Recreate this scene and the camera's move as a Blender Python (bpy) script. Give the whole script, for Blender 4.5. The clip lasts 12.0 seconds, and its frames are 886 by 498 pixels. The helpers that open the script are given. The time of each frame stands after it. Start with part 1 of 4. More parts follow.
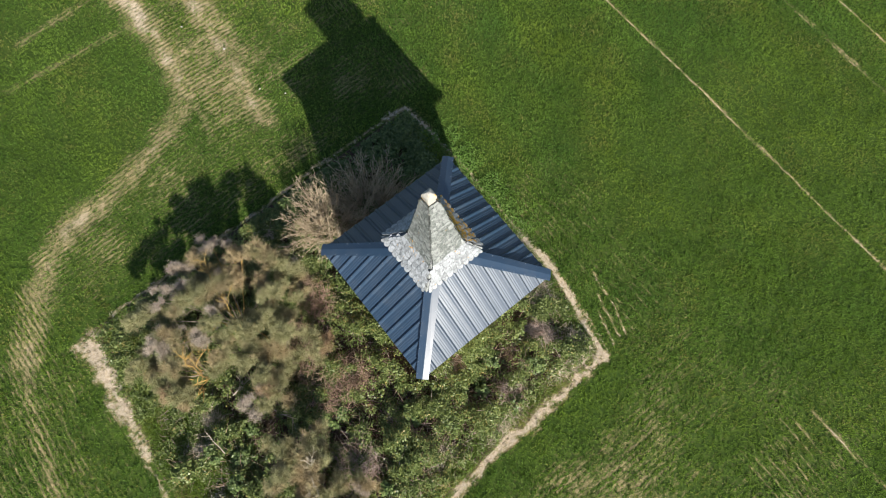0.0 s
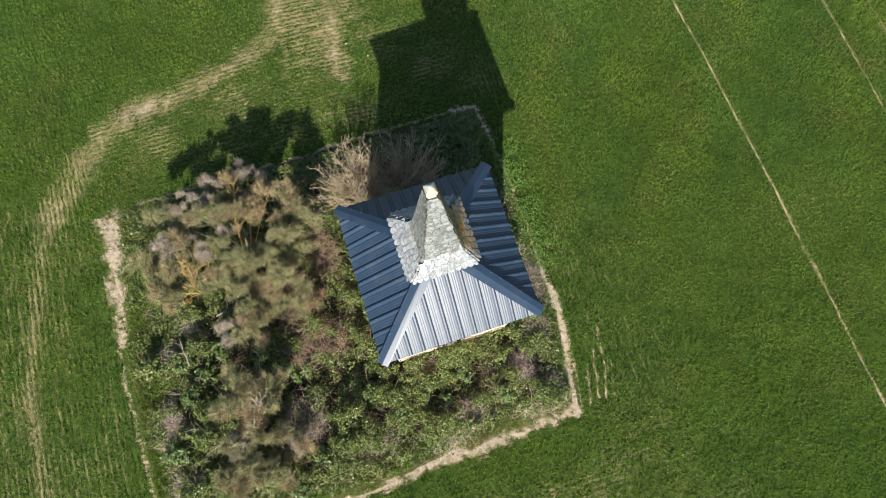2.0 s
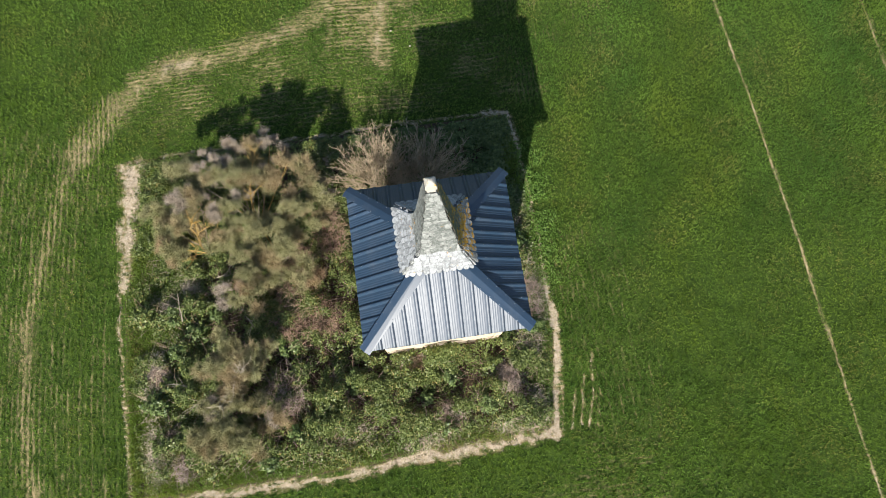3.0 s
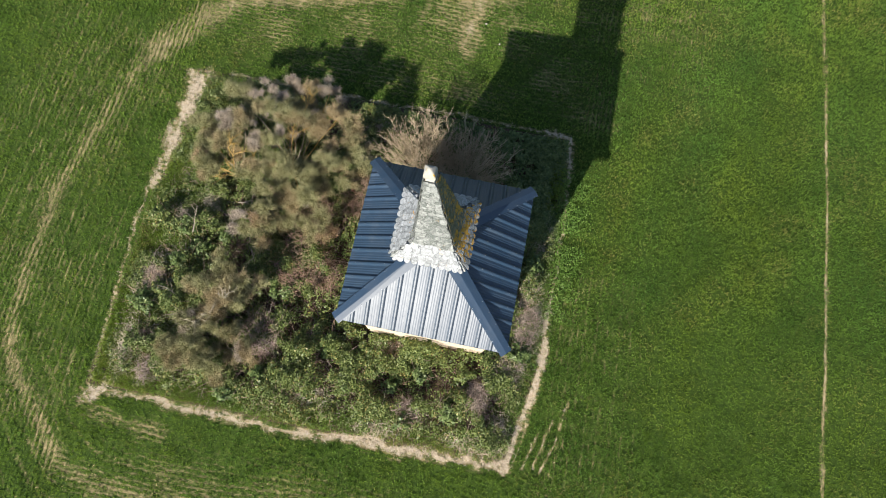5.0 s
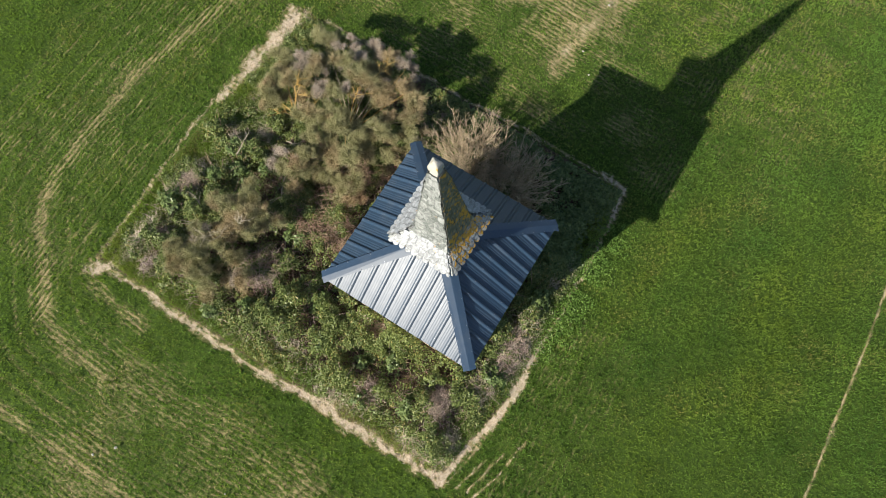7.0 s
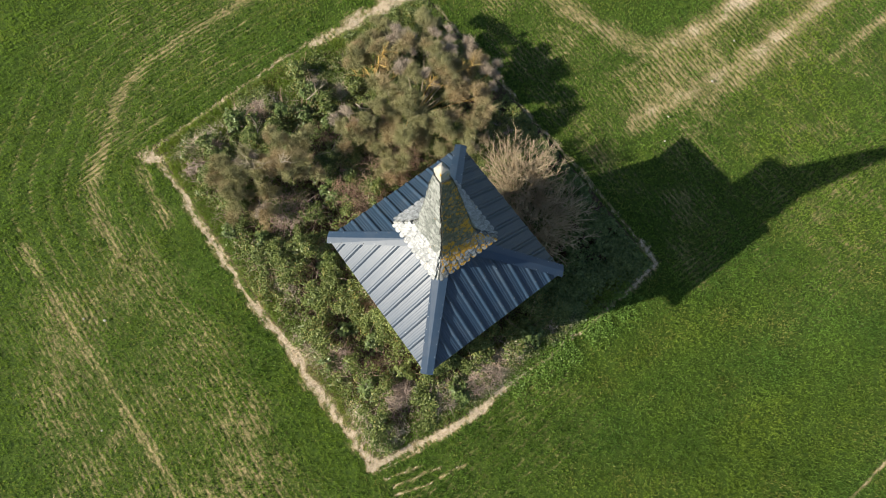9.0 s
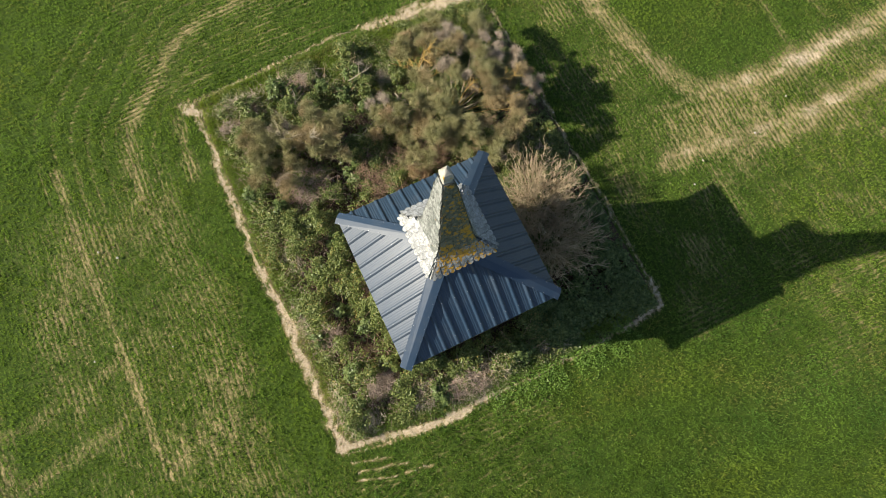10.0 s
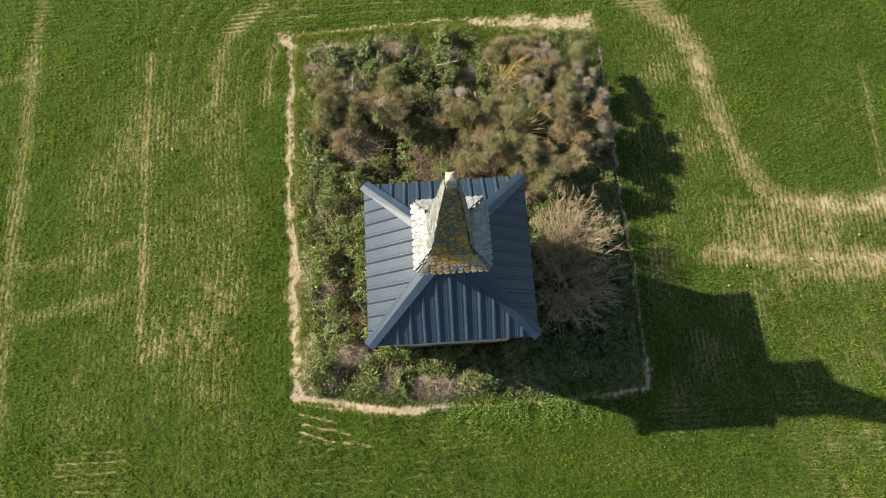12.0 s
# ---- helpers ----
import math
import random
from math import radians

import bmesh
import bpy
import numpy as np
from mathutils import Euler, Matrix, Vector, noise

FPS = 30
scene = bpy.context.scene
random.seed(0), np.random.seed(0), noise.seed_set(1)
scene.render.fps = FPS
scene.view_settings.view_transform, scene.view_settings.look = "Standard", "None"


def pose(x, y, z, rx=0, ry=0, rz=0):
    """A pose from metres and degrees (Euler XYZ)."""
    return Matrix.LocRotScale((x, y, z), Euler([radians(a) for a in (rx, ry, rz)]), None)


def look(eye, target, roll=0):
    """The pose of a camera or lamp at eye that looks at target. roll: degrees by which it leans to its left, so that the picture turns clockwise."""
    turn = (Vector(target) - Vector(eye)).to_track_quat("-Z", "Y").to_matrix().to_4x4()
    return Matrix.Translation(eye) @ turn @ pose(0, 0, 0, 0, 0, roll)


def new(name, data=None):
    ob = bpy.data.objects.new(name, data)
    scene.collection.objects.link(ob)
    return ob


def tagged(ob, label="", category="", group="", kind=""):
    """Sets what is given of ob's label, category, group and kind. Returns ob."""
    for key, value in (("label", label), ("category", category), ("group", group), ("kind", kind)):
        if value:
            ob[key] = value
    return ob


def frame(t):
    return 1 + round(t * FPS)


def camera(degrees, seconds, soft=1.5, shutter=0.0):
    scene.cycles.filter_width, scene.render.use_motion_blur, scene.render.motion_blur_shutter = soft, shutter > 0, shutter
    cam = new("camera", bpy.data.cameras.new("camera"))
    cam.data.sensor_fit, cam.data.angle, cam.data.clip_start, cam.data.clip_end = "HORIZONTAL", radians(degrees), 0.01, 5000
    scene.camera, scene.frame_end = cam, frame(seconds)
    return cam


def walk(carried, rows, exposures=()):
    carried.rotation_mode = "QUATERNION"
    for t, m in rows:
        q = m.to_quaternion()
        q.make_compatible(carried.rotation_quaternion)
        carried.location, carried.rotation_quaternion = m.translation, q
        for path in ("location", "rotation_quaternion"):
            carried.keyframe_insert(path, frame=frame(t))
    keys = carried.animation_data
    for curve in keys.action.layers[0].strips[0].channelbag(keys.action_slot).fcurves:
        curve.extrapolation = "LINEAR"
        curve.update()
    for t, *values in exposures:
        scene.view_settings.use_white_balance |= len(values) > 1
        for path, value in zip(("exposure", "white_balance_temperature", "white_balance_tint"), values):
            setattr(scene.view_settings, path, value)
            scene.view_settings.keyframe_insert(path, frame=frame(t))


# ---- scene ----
cam = camera(73.1, 12.0, soft=0.55)
PATH = [
    (0, (-2.726, 2.305, 18.931), (-2.339, 1.948, 17.002), 4.1),
    (0.5, (-2.913, 2.088, 18.927), (-2.499, 1.764, 16.997), 4.4),
    (1, (-3.043, 1.832, 18.921), (-2.605, 1.547, 16.991), 4.9),
    (1.5, (-3.206, 1.532, 18.909), (-2.746, 1.289, 16.978), 4.5),
    (2, (-3.32, 1.273, 18.868), (-2.843, 1.07, 16.936), 4.9),
    (2.5, (-3.433, 1.0, 18.797), (-2.941, 0.837, 16.865), 4.9),
    (3, (-3.509, 0.695, 18.717), (-3.005, 0.576, 16.785), 4.9),
    (3.2, (-3.515, 0.606, 18.684), (-3.008, 0.503, 16.752), 5.3),
    (4.8, (-3.45, -0.483, 18.404), (-2.949, -0.431, 16.468), 3.6),
    (5, (-3.458, -0.595, 18.372), (-2.957, -0.526, 16.436), 3.8),
    (5.5, (-3.368, -0.87, 18.308), (-2.879, -0.758, 16.372), 3.6),
    (6, (-3.295, -1.197, 18.255), (-2.818, -1.035, 16.319), 3.1),
    (6.5, (-3.204, -1.442, 18.244), (-2.743, -1.241, 16.309), 3.2),
    (7, (-3.012, -1.757, 18.254), (-2.578, -1.51, 16.318), 2.4),
    (7.2, (-2.935, -1.824, 18.254), (-2.512, -1.564, 16.317), 2.8),
    (8.8, (-2.213, -2.581, 18.45), (-1.897, -2.204, 16.511), 1.0),
    (9, (-2.121, -2.694, 18.456), (-1.819, -2.301, 16.519), 0.9),
    (9.5, (-1.846, -2.894, 18.507), (-1.585, -2.473, 16.57), 0.3),
    (10, (-1.566, -2.995, 18.571), (-1.35, -2.555, 16.632), 0.5),
    (10.5, (-1.255, -3.146, 18.594), (-1.085, -2.686, 16.655), -0.1),
    (11, (-0.938, -3.241, 18.638), (-0.818, -2.767, 16.699), -0.4),
    (11.5, (-0.661, -3.333, 18.669), (-0.584, -2.846, 16.731), -0.4),
    (12, (-0.289, -3.337, 18.751), (-0.266, -2.849, 16.812), -0.9),
]
walk(cam, [(t, look(eye, target, roll)) for t, eye, target, roll in PATH],
     [(0, 1.2, 6200, 11), (5, 1.2, 6250, 11), (7.2, 1.2, 6400, 10), (9.5, 1.2, 6750, 9), (12, 1.3, 7100, 9)])

# ---- world, sun ----
TO_SUN = Vector((-0.818, 0.293, 0.497)).normalized()
world = bpy.data.worlds.new("sky")
scene.world = world
world.use_nodes = True
wn = world.node_tree
sky = wn.nodes.new("ShaderNodeTexSky")
sky.sky_type = "NISHITA"
sky.sun_disc = False
sky.sun_elevation = math.asin(TO_SUN.z)
sky.sun_rotation = math.atan2(TO_SUN.x, TO_SUN.y)
wn.links.new(sky.outputs[0], wn.nodes["Background"].inputs[0])
wn.nodes["Background"].inputs[1].default_value = 0.066
sun_data = bpy.data.lights.new("sun", "SUN")
sun_data.energy, sun_data.angle, sun_data.color = 4.6, radians(0.7), (1.0, 0.93, 0.80)
sun = new("sun", sun_data)
sun.matrix_world = look(TO_SUN * 60, (0, 0, 0))


# ---- materials ----
class Nodes:
    """A small writer of node materials."""

    def __init__(self, name, rough=0.8, metal=0.0):
        self.mat = bpy.data.materials.new(name)
        self.mat.use_nodes = True
        self.tree = self.mat.node_tree
        self.bsdf = self.tree.nodes["Principled BSDF"]
        self.out = self.tree.nodes["Material Output"]
        self.bsdf.inputs["Roughness"].default_value = rough
        self.bsdf.inputs["Metallic"].default_value = metal
        self.co = self.tree.nodes.new("ShaderNodeTexCoord").outputs["Object"]
        self.geo = self.tree.nodes.new("ShaderNodeNewGeometry")
        self.info = self.tree.nodes.new("ShaderNodeObjectInfo")
        self.world_co = self.geo.outputs["Position"]
        if rough > 0.75:
            self.bsdf.inputs["Specular IOR Level"].default_value = 0.12

    def put(self, socket, value):
        if isinstance(value, bpy.types.NodeSocket):
            self.tree.links.new(value, socket)
        elif isinstance(value, (tuple, list)):
            socket.default_value = (*value, 1.0) if len(value) == 3 and len(socket.default_value) == 4 else value
        else:
            socket.default_value = value

    def noise(self, scale, detail=3.0, rough=0.55, at=None, color=False, distort=0.0):
        n = self.tree.nodes.new("ShaderNodeTexNoise")
        n.inputs["Scale"].default_value = scale
        n.inputs["Detail"].default_value = detail
        n.inputs["Roughness"].default_value = rough
        n.inputs["Distortion"].default_value = distort
        self.tree.links.new(at or self.world_co, n.inputs["Vector"])
        return n.outputs["Color" if color else "Fac"]

    def cells(self, scale, at=None, out="Distance", randomness=1.0):
        n = self.tree.nodes.new("ShaderNodeTexVoronoi")
        n.inputs["Scale"].default_value = scale
        n.inputs["Randomness"].default_value = randomness
        self.tree.links.new(at or self.world_co, n.inputs["Vector"])
        return n.outputs[out]

    def ramp(self, value, lo, hi, a=0.0, b=1.0):
        n = self.tree.nodes.new("ShaderNodeMapRange")
        n.interpolation_type = "SMOOTHSTEP"
        self.put(n.inputs[0], value)
        for i, v in enumerate((lo, hi, a, b)):
            n.inputs[i + 1].default_value = v
        return n.outputs[0]

    def math(self, op, a, b=0.0):
        n = self.tree.nodes.new("ShaderNodeMath")
        n.operation = op
        self.put(n.inputs[0], a)
        self.put(n.inputs[1], b)
        return n.outputs[0]

    def mix(self, fac, a, b, blend="MIX"):
        n = self.tree.nodes.new("ShaderNodeMix")
        n.data_type, n.blend_type = "RGBA", blend
        self.put(n.inputs[0], fac)
        self.put(n.inputs[6], a)
        self.put(n.inputs[7], b)
        return n.outputs[2]

    def bump(self, height, strength, distance=0.02):
        n = self.tree.nodes.new("ShaderNodeBump")
        n.inputs["Strength"].default_value = strength
        n.inputs["Distance"].default_value = distance
        self.put(n.inputs["Height"], height)
        self.put(self.bsdf.inputs["Normal"], n.outputs[0])

    def attribute(self, name):
        n = self.tree.nodes.new("ShaderNodeAttribute")
        n.attribute_name = name
        return n.outputs["Fac"]

    def leafy(self, color, through_color, share=0.4):
        """Thin leaves: some of the light passes through."""
        t = self.tree.nodes.new("ShaderNodeBsdfTranslucent")
        self.put(t.inputs["Color"], through_color)
        m = self.tree.nodes.new("ShaderNodeMixShader")
        m.inputs[0].default_value = share
        self.put(self.bsdf.inputs["Base Color"], color)
        self.tree.links.new(self.bsdf.outputs[0], m.inputs[1])
        self.tree.links.new(t.outputs[0], m.inputs[2])
        self.tree.links.new(m.outputs[0], self.out.inputs[0])
        return self.mat

    def done(self, color):
        self.put(self.bsdf.inputs["Base Color"], color)
        return self.mat


ROW = 0.17


def row_gap(n):
    """1 in the gap between two drilled rows, 0 on the row; the rows bend a little over the field."""
    xyz = n.tree.nodes.new("ShaderNodeSeparateXYZ")
    n.put(xyz.inputs[0], n.world_co)
    x, y = xyz.outputs[0], xyz.outputs[1]
    times = lambda a, k: n.math("MULTIPLY", a, k)
    bow = n.math("ADD", times(n.math("SINE", n.math("ADD", times(x, 0.31), times(y, 0.47))), 0.10),
                 times(n.math("SINE", n.math("SUBTRACT", times(y, 0.9), times(x, 0.4))), 0.05))
    turned = n.attribute("turned")
    across = n.math("ADD", times(x, n.math("SUBTRACT", 1.0, turned)), times(y, turned))
    across = n.math("ADD", n.math("ADD", across, bow), times(n.math("SUBTRACT", n.noise(5, 4, 0.65), 0.5), 0.22))
    return n.math("ADD", times(n.math("COSINE", times(across, 2 * math.pi / ROW)), 0.5), 0.5)


def field_material():
    n = Nodes("field_soil_and_crop", 0.95)
    bare, plot = n.attribute("bare"), n.attribute("plot")
    grain = n.noise(9, 6, 0.7)
    crop = n.mix(n.ramp(grain, 0.35, 0.7), (0.022, 0.044, 0.007), (0.066, 0.104, 0.014))
    soil = n.mix(n.ramp(n.noise(14, 6, 0.7), 0.3, 0.7), (0.33, 0.245, 0.165), (0.64, 0.525, 0.40))
    straw = n.mix(n.ramp(n.noise(60, 4, 0.7), 0.5, 0.7), soil, (0.62, 0.53, 0.37))
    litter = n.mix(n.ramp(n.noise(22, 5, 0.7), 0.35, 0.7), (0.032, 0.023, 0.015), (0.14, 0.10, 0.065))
    depth = n.math("MULTIPLY", n.ramp(bare, 0.05, 0.30, 0.0, 0.34), n.math("MULTIPLY", n.ramp(bare, 0.68, 0.85, 1.0, 0.0), n.ramp(n.noise(0.9, 3), 0.35, 0.65, 0.25, 1.0)))
    gap = n.math("MULTIPLY", n.math("SUBTRACT", row_gap(n), 0.5), depth)
    strokes = []
    for scale in ((15, 4.5, 1), (4.5, 15, 1)):
        along = n.tree.nodes.new("ShaderNodeMapping")
        along.inputs["Scale"].default_value = scale
        n.put(along.inputs["Vector"], n.world_co)
        strokes.append(n.noise(1.0, 4, 0.7, at=along.outputs[0], distort=0.6))
    stroke = n.mix(n.attribute("turned"), *strokes)
    rough_edge = n.math("ADD", n.math("MULTIPLY", n.math("SUBTRACT", n.noise(11, 6, 0.75), 0.5), 0.7), n.math("MULTIPLY", n.math("SUBTRACT", stroke, 0.5), 1.35))
    fac = n.ramp(n.math("ADD", n.math("ADD", bare, gap), rough_edge), 0.24, 0.96)
    base = n.mix(fac, crop, n.mix(n.ramp(bare, 0.58, 0.80), n.mix(n.noise(30, 4, 0.7), (0.16, 0.12, 0.055), (0.52, 0.40, 0.225)), straw))
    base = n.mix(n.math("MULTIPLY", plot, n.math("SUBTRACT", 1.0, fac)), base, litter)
    n.bump(n.math("ADD", n.noise(26, 5, 0.7), n.math("MULTIPLY", n.noise(90, 3), 0.5)), 0.8, 0.03)
    return n.done(base)


def crop_material(name, dark, light, dry, through_color, share=0.45):
    n = Nodes(name, 0.6)
    n.put(n.bsdf.inputs["Specular IOR Level"], 0.22)
    rnd = n.geo.outputs["Random Per Island"]
    tone = n.math("ADD", n.math("ADD", n.math("MULTIPLY", rnd, 0.2), n.math("MULTIPLY", n.ramp(n.noise(12, 3, 0.6), 0.36, 0.64), 0.38)), n.math("MULTIPLY", n.ramp(n.noise(0.45, 5, 0.65), 0.36, 0.64), 0.42))
    col = n.mix(tone, dark, light)
    lane = n.tree.nodes.new("ShaderNodeMapping")
    lane.inputs["Scale"].default_value = (0.10, 0.42, 1.0)
    n.put(lane.inputs["Vector"], n.world_co)
    drift = n.ramp(n.noise(1.0, 4, 0.6, at=lane.outputs[0]), 0.35, 0.65)
    col = n.mix(n.math("MULTIPLY", drift, 0.6), col, n.mix(1.0, col, (1.6, 1.2, 0.85), "MULTIPLY"))
    vigour = n.ramp(n.noise(0.16, 3, 0.5), 0.38, 0.62)
    col = n.mix(n.math("MULTIPLY", vigour, 0.6), col, n.mix(1.0, col, (0.66, 0.86, 1.05), "MULTIPLY"))
    dryness = n.ramp(n.math("ADD", n.noise(0.5, 4, 0.6), n.math("MULTIPLY", rnd, 0.5)), 0.93, 1.05)
    col = n.mix(dryness, col, dry)
    return n.leafy(col, n.mix(0.5, col, through_color), share)


def leaf_material(name, dark, light, odd, through_color, odd_share=0.92):
    n = Nodes(name, 0.38)
    n.put(n.bsdf.inputs["Specular IOR Level"], 0.22)
    rnd = n.geo.outputs["Random Per Island"]
    spray = n.ramp(n.noise(7, 2, 0.5), 0.34, 0.66)
    col = n.mix(n.math("ADD", n.math("MULTIPLY", rnd, 0.6), n.math("MULTIPLY", spray, 0.4)), dark, light)
    col = n.mix(n.ramp(n.math("ADD", rnd, n.math("MULTIPLY", n.noise(1.3, 3), 0.8)), odd_share + 0.35, odd_share + 0.5), col, odd)
    return n.leafy(col, n.mix(0.5, col, through_color), 0.22)


def twig_material(name, a, b, c, scale=0.9):
    n = Nodes(name, 0.85)
    rnd = n.geo.outputs["Random Per Island"]
    col = n.mix(rnd, a, b)
    col = n.mix(n.ramp(n.noise(scale, 3), 0.45, 0.62), col, c)
    return n.done(col)


def roof_material(name, rough, brushed=0.0, ior=1.38):
    """Coated steel. brushed: how far the rolled sheet spreads its gloss across the ribs."""
    n = Nodes(name, 0.5)
    n.put(n.bsdf.inputs["IOR"], ior)
    n.put(n.bsdf.inputs["Anisotropic"], brushed)
    across = n.tree.nodes.new("ShaderNodeVectorTransform")
    across.vector_type, across.convert_from, across.convert_to = "VECTOR", "OBJECT", "WORLD"
    across.inputs[0].default_value = (1, 0, 0)
    n.put(n.bsdf.inputs["Tangent"], across.outputs[0])
    dust = n.ramp(n.noise(2.2, 5, 0.65), 0.42, 0.75)
    col = n.mix(n.info.outputs["Random"], (0.018, 0.037, 0.066), (0.022, 0.042, 0.074))
    col = n.mix(n.math("MULTIPLY", dust, 0.14), col, (0.12, 0.125, 0.13))
    spots = n.ramp(n.noise(55, 2, 0.6), 0.70, 0.76)
    col = n.mix(n.math("MULTIPLY", spots, 0.35), col, (0.30, 0.30, 0.28))
    n.put(n.bsdf.inputs["Roughness"], n.ramp(n.noise(7, 4, 0.6), 0.3, 0.7, rough - 0.012, rough + 0.012))
    return n.done(col)


def slate_material(name, dark, light, orange_share, worn=1.0):
    n = Nodes(name, 0.6)
    rnd = n.info.outputs["Random"]
    isl = n.geo.outputs["Random Per Island"]
    tone = n.math("FRACT", n.math("ADD", rnd, isl))
    col = n.mix(tone, dark, light)
    col = n.mix(n.ramp(n.noise(13, 5, 0.7), 0.40, 0.75), col, tuple(0.55 * v for v in dark))
    crust = n.math("MULTIPLY", n.ramp(n.noise(19, 5, 0.7), 0.45, 0.72), 0.7)
    col = n.mix(crust, col, tuple(min(0.62, 1.35 * v) for v in light))
    orange = n.ramp(n.math("ADD", n.noise(12, 4, 0.65), n.math("MULTIPLY", n.noise(2.3, 2), 0.6)), 1.02 - orange_share, 1.07 - orange_share)
    col = n.mix(orange, col, n.mix(n.noise(40, 3), (0.36, 0.17, 0.012), (0.50, 0.29, 0.03)))
    n.bump(n.noise(40, 5, 0.7), 0.5, 0.01)
    return n.done(n.mix(1.0, col, (worn, worn, worn), "MULTIPLY"))


def stone_material():
    n = Nodes("pale_lichened_stone", 0.85)
    col = n.mix(n.noise(9, 5, 0.7), (0.23, 0.215, 0.185), (0.46, 0.44, 0.385))
    col = n.mix(n.ramp(n.noise(11, 4, 0.6, distort=0.5), 0.59, 0.64), col, (0.48, 0.28, 0.04))
    n.bump(n.noise(30, 5, 0.7), 0.7, 0.015)
    return n.done(col)


def plaster_material():
    n = Nodes("cream_lime_plaster", 0.9)
    col = n.mix(n.noise(1.6, 5, 0.65), (0.42, 0.33, 0.24), (0.58, 0.49, 0.38))
    col = n.mix(n.ramp(n.noise(5, 5, 0.7), 0.58, 0.70), col, (0.34, 0.25, 0.15))
    n.bump(n.noise(25, 5, 0.7), 0.4, 0.02)
    return n.done(col)


def plain(name, a, b, rough=0.7, metal=0.0, scale=12):
    n = Nodes(name, rough, metal)
    return n.done(n.mix(n.noise(scale, 4, 0.6), a, b))


FIELD = field_material()
CROP = crop_material("young_cereal", (0.036, 0.090, 0.017), (0.195, 0.310, 0.050), (0.32, 0.26, 0.09), (0.29, 0.44, 0.05))
VERGE = crop_material("rough_grass", (0.075, 0.145, 0.020), (0.19, 0.27, 0.06), (0.36, 0.28, 0.13), (0.30, 0.42, 0.03), 0.45)
DRY = plain("bleached_grass", (0.44, 0.37, 0.27), (0.70, 0.61, 0.48), 0.8)
STRAW = plain("dry_straw", (0.38, 0.285, 0.13), (0.58, 0.46, 0.26), 0.8)
CLOD = plain("pale_dry_clod", (0.36, 0.28, 0.20), (0.66, 0.55, 0.43), 0.95, scale=9)
BRAMBLE = leaf_material("bramble_leaf", (0.032, 0.054, 0.013), (0.225, 0.268, 0.084), (0.26, 0.21, 0.07), (0.14, 0.26, 0.02))
IVY = leaf_material("dark_ivy_leaf", (0.026, 0.054, 0.014), (0.195, 0.250, 0.086), (0.14, 0.18, 0.05), (0.08, 0.16, 0.02), 1.1)
WEED = leaf_material("bright_weed_leaf", (0.07, 0.15, 0.02), (0.18, 0.29, 0.06), (0.20, 0.28, 0.06), (0.28, 0.42, 0.03))
BROOM = twig_material("broom_twig", (0.150, 0.162, 0.066), (0.365, 0.335, 0.180), (0.320, 0.250, 0.140))
BROOM_GREY = twig_material("withered_broom_twig", (0.27, 0.225, 0.175), (0.45, 0.385, 0.315), (0.35, 0.29, 0.225))
BROOM_RUST = twig_material("rusty_broom_twig", (0.22, 0.145, 0.085), (0.40, 0.285, 0.175), (0.27, 0.215, 0.11))
BARE_TWIG = twig_material("bare_tan_twig", (0.24, 0.185, 0.12), (0.50, 0.41, 0.285), (0.36, 0.29, 0.195))
DEAD_CANE = twig_material("dead_bramble_cane", (0.23, 0.17, 0.14), (0.45, 0.355, 0.305), (0.30, 0.215, 0.17))
RUST_CANE = twig_material("brown_bramble_cane", (0.20, 0.125, 0.085), (0.40, 0.29, 0.21), (0.28, 0.19, 0.135))
BARK = plain("grey_broom_bark", (0.16, 0.13, 0.10), (0.32, 0.27, 0.20), 0.9)
LICHEN_BARK = plain("yellow_lichened_bark", (0.46, 0.27, 0.03), (0.30, 0.24, 0.14), 0.9, scale=7)
ROOF = roof_material("blue_grey_coated_steel", 0.45, 0.86, 1.47)
CAPPING = roof_material("blue_grey_folded_capping", 0.36, 0.0, 1.5)
SLATES = {}
for key, dark, light, orange in (("grey", (0.075, 0.086, 0.080), (0.265, 0.275, 0.265), 0.02), ("gold", (0.17, 0.175, 0.17), (0.34, 0.345, 0.34), 0.27),
                                 ("white", (0.165, 0.176, 0.182), (0.31, 0.325, 0.335), 0.03), ("dark", (0.065, 0.068, 0.055), (0.17, 0.17, 0.145), 0.17)):
    SLATES[key] = (slate_material(key + "_slate", dark, light, orange), slate_material(key + "_slate_worn_edge", dark, light, orange * 0.6, 0.62 if key == "white" else 0.45))
STONE = stone_material()
PLASTER = plaster_material()
SCREW = plain("zinc_screw", (0.16, 0.18, 0.21), (0.24, 0.26, 0.29), 0.5, 0.5)
PALE_BARK = plain("pale_dead_wood", (0.25, 0.21, 0.155), (0.42, 0.365, 0.28), 0.9)
RED = plain("red_plastic", (0.22, 0.015, 0.025), (0.30, 0.03, 0.04), 0.5)


# ---- helpers of this scene ----
def mesh_of(name, verts, faces, mat=None, smooth=False):
    me = bpy.data.meshes.new(name)
    me.from_pydata(verts, [], faces)
    if mat:
        me.materials.append(mat)
    if smooth:
        me.polygons.foreach_set("use_smooth", [True] * len(me.polygons))
    me.update()
    return me


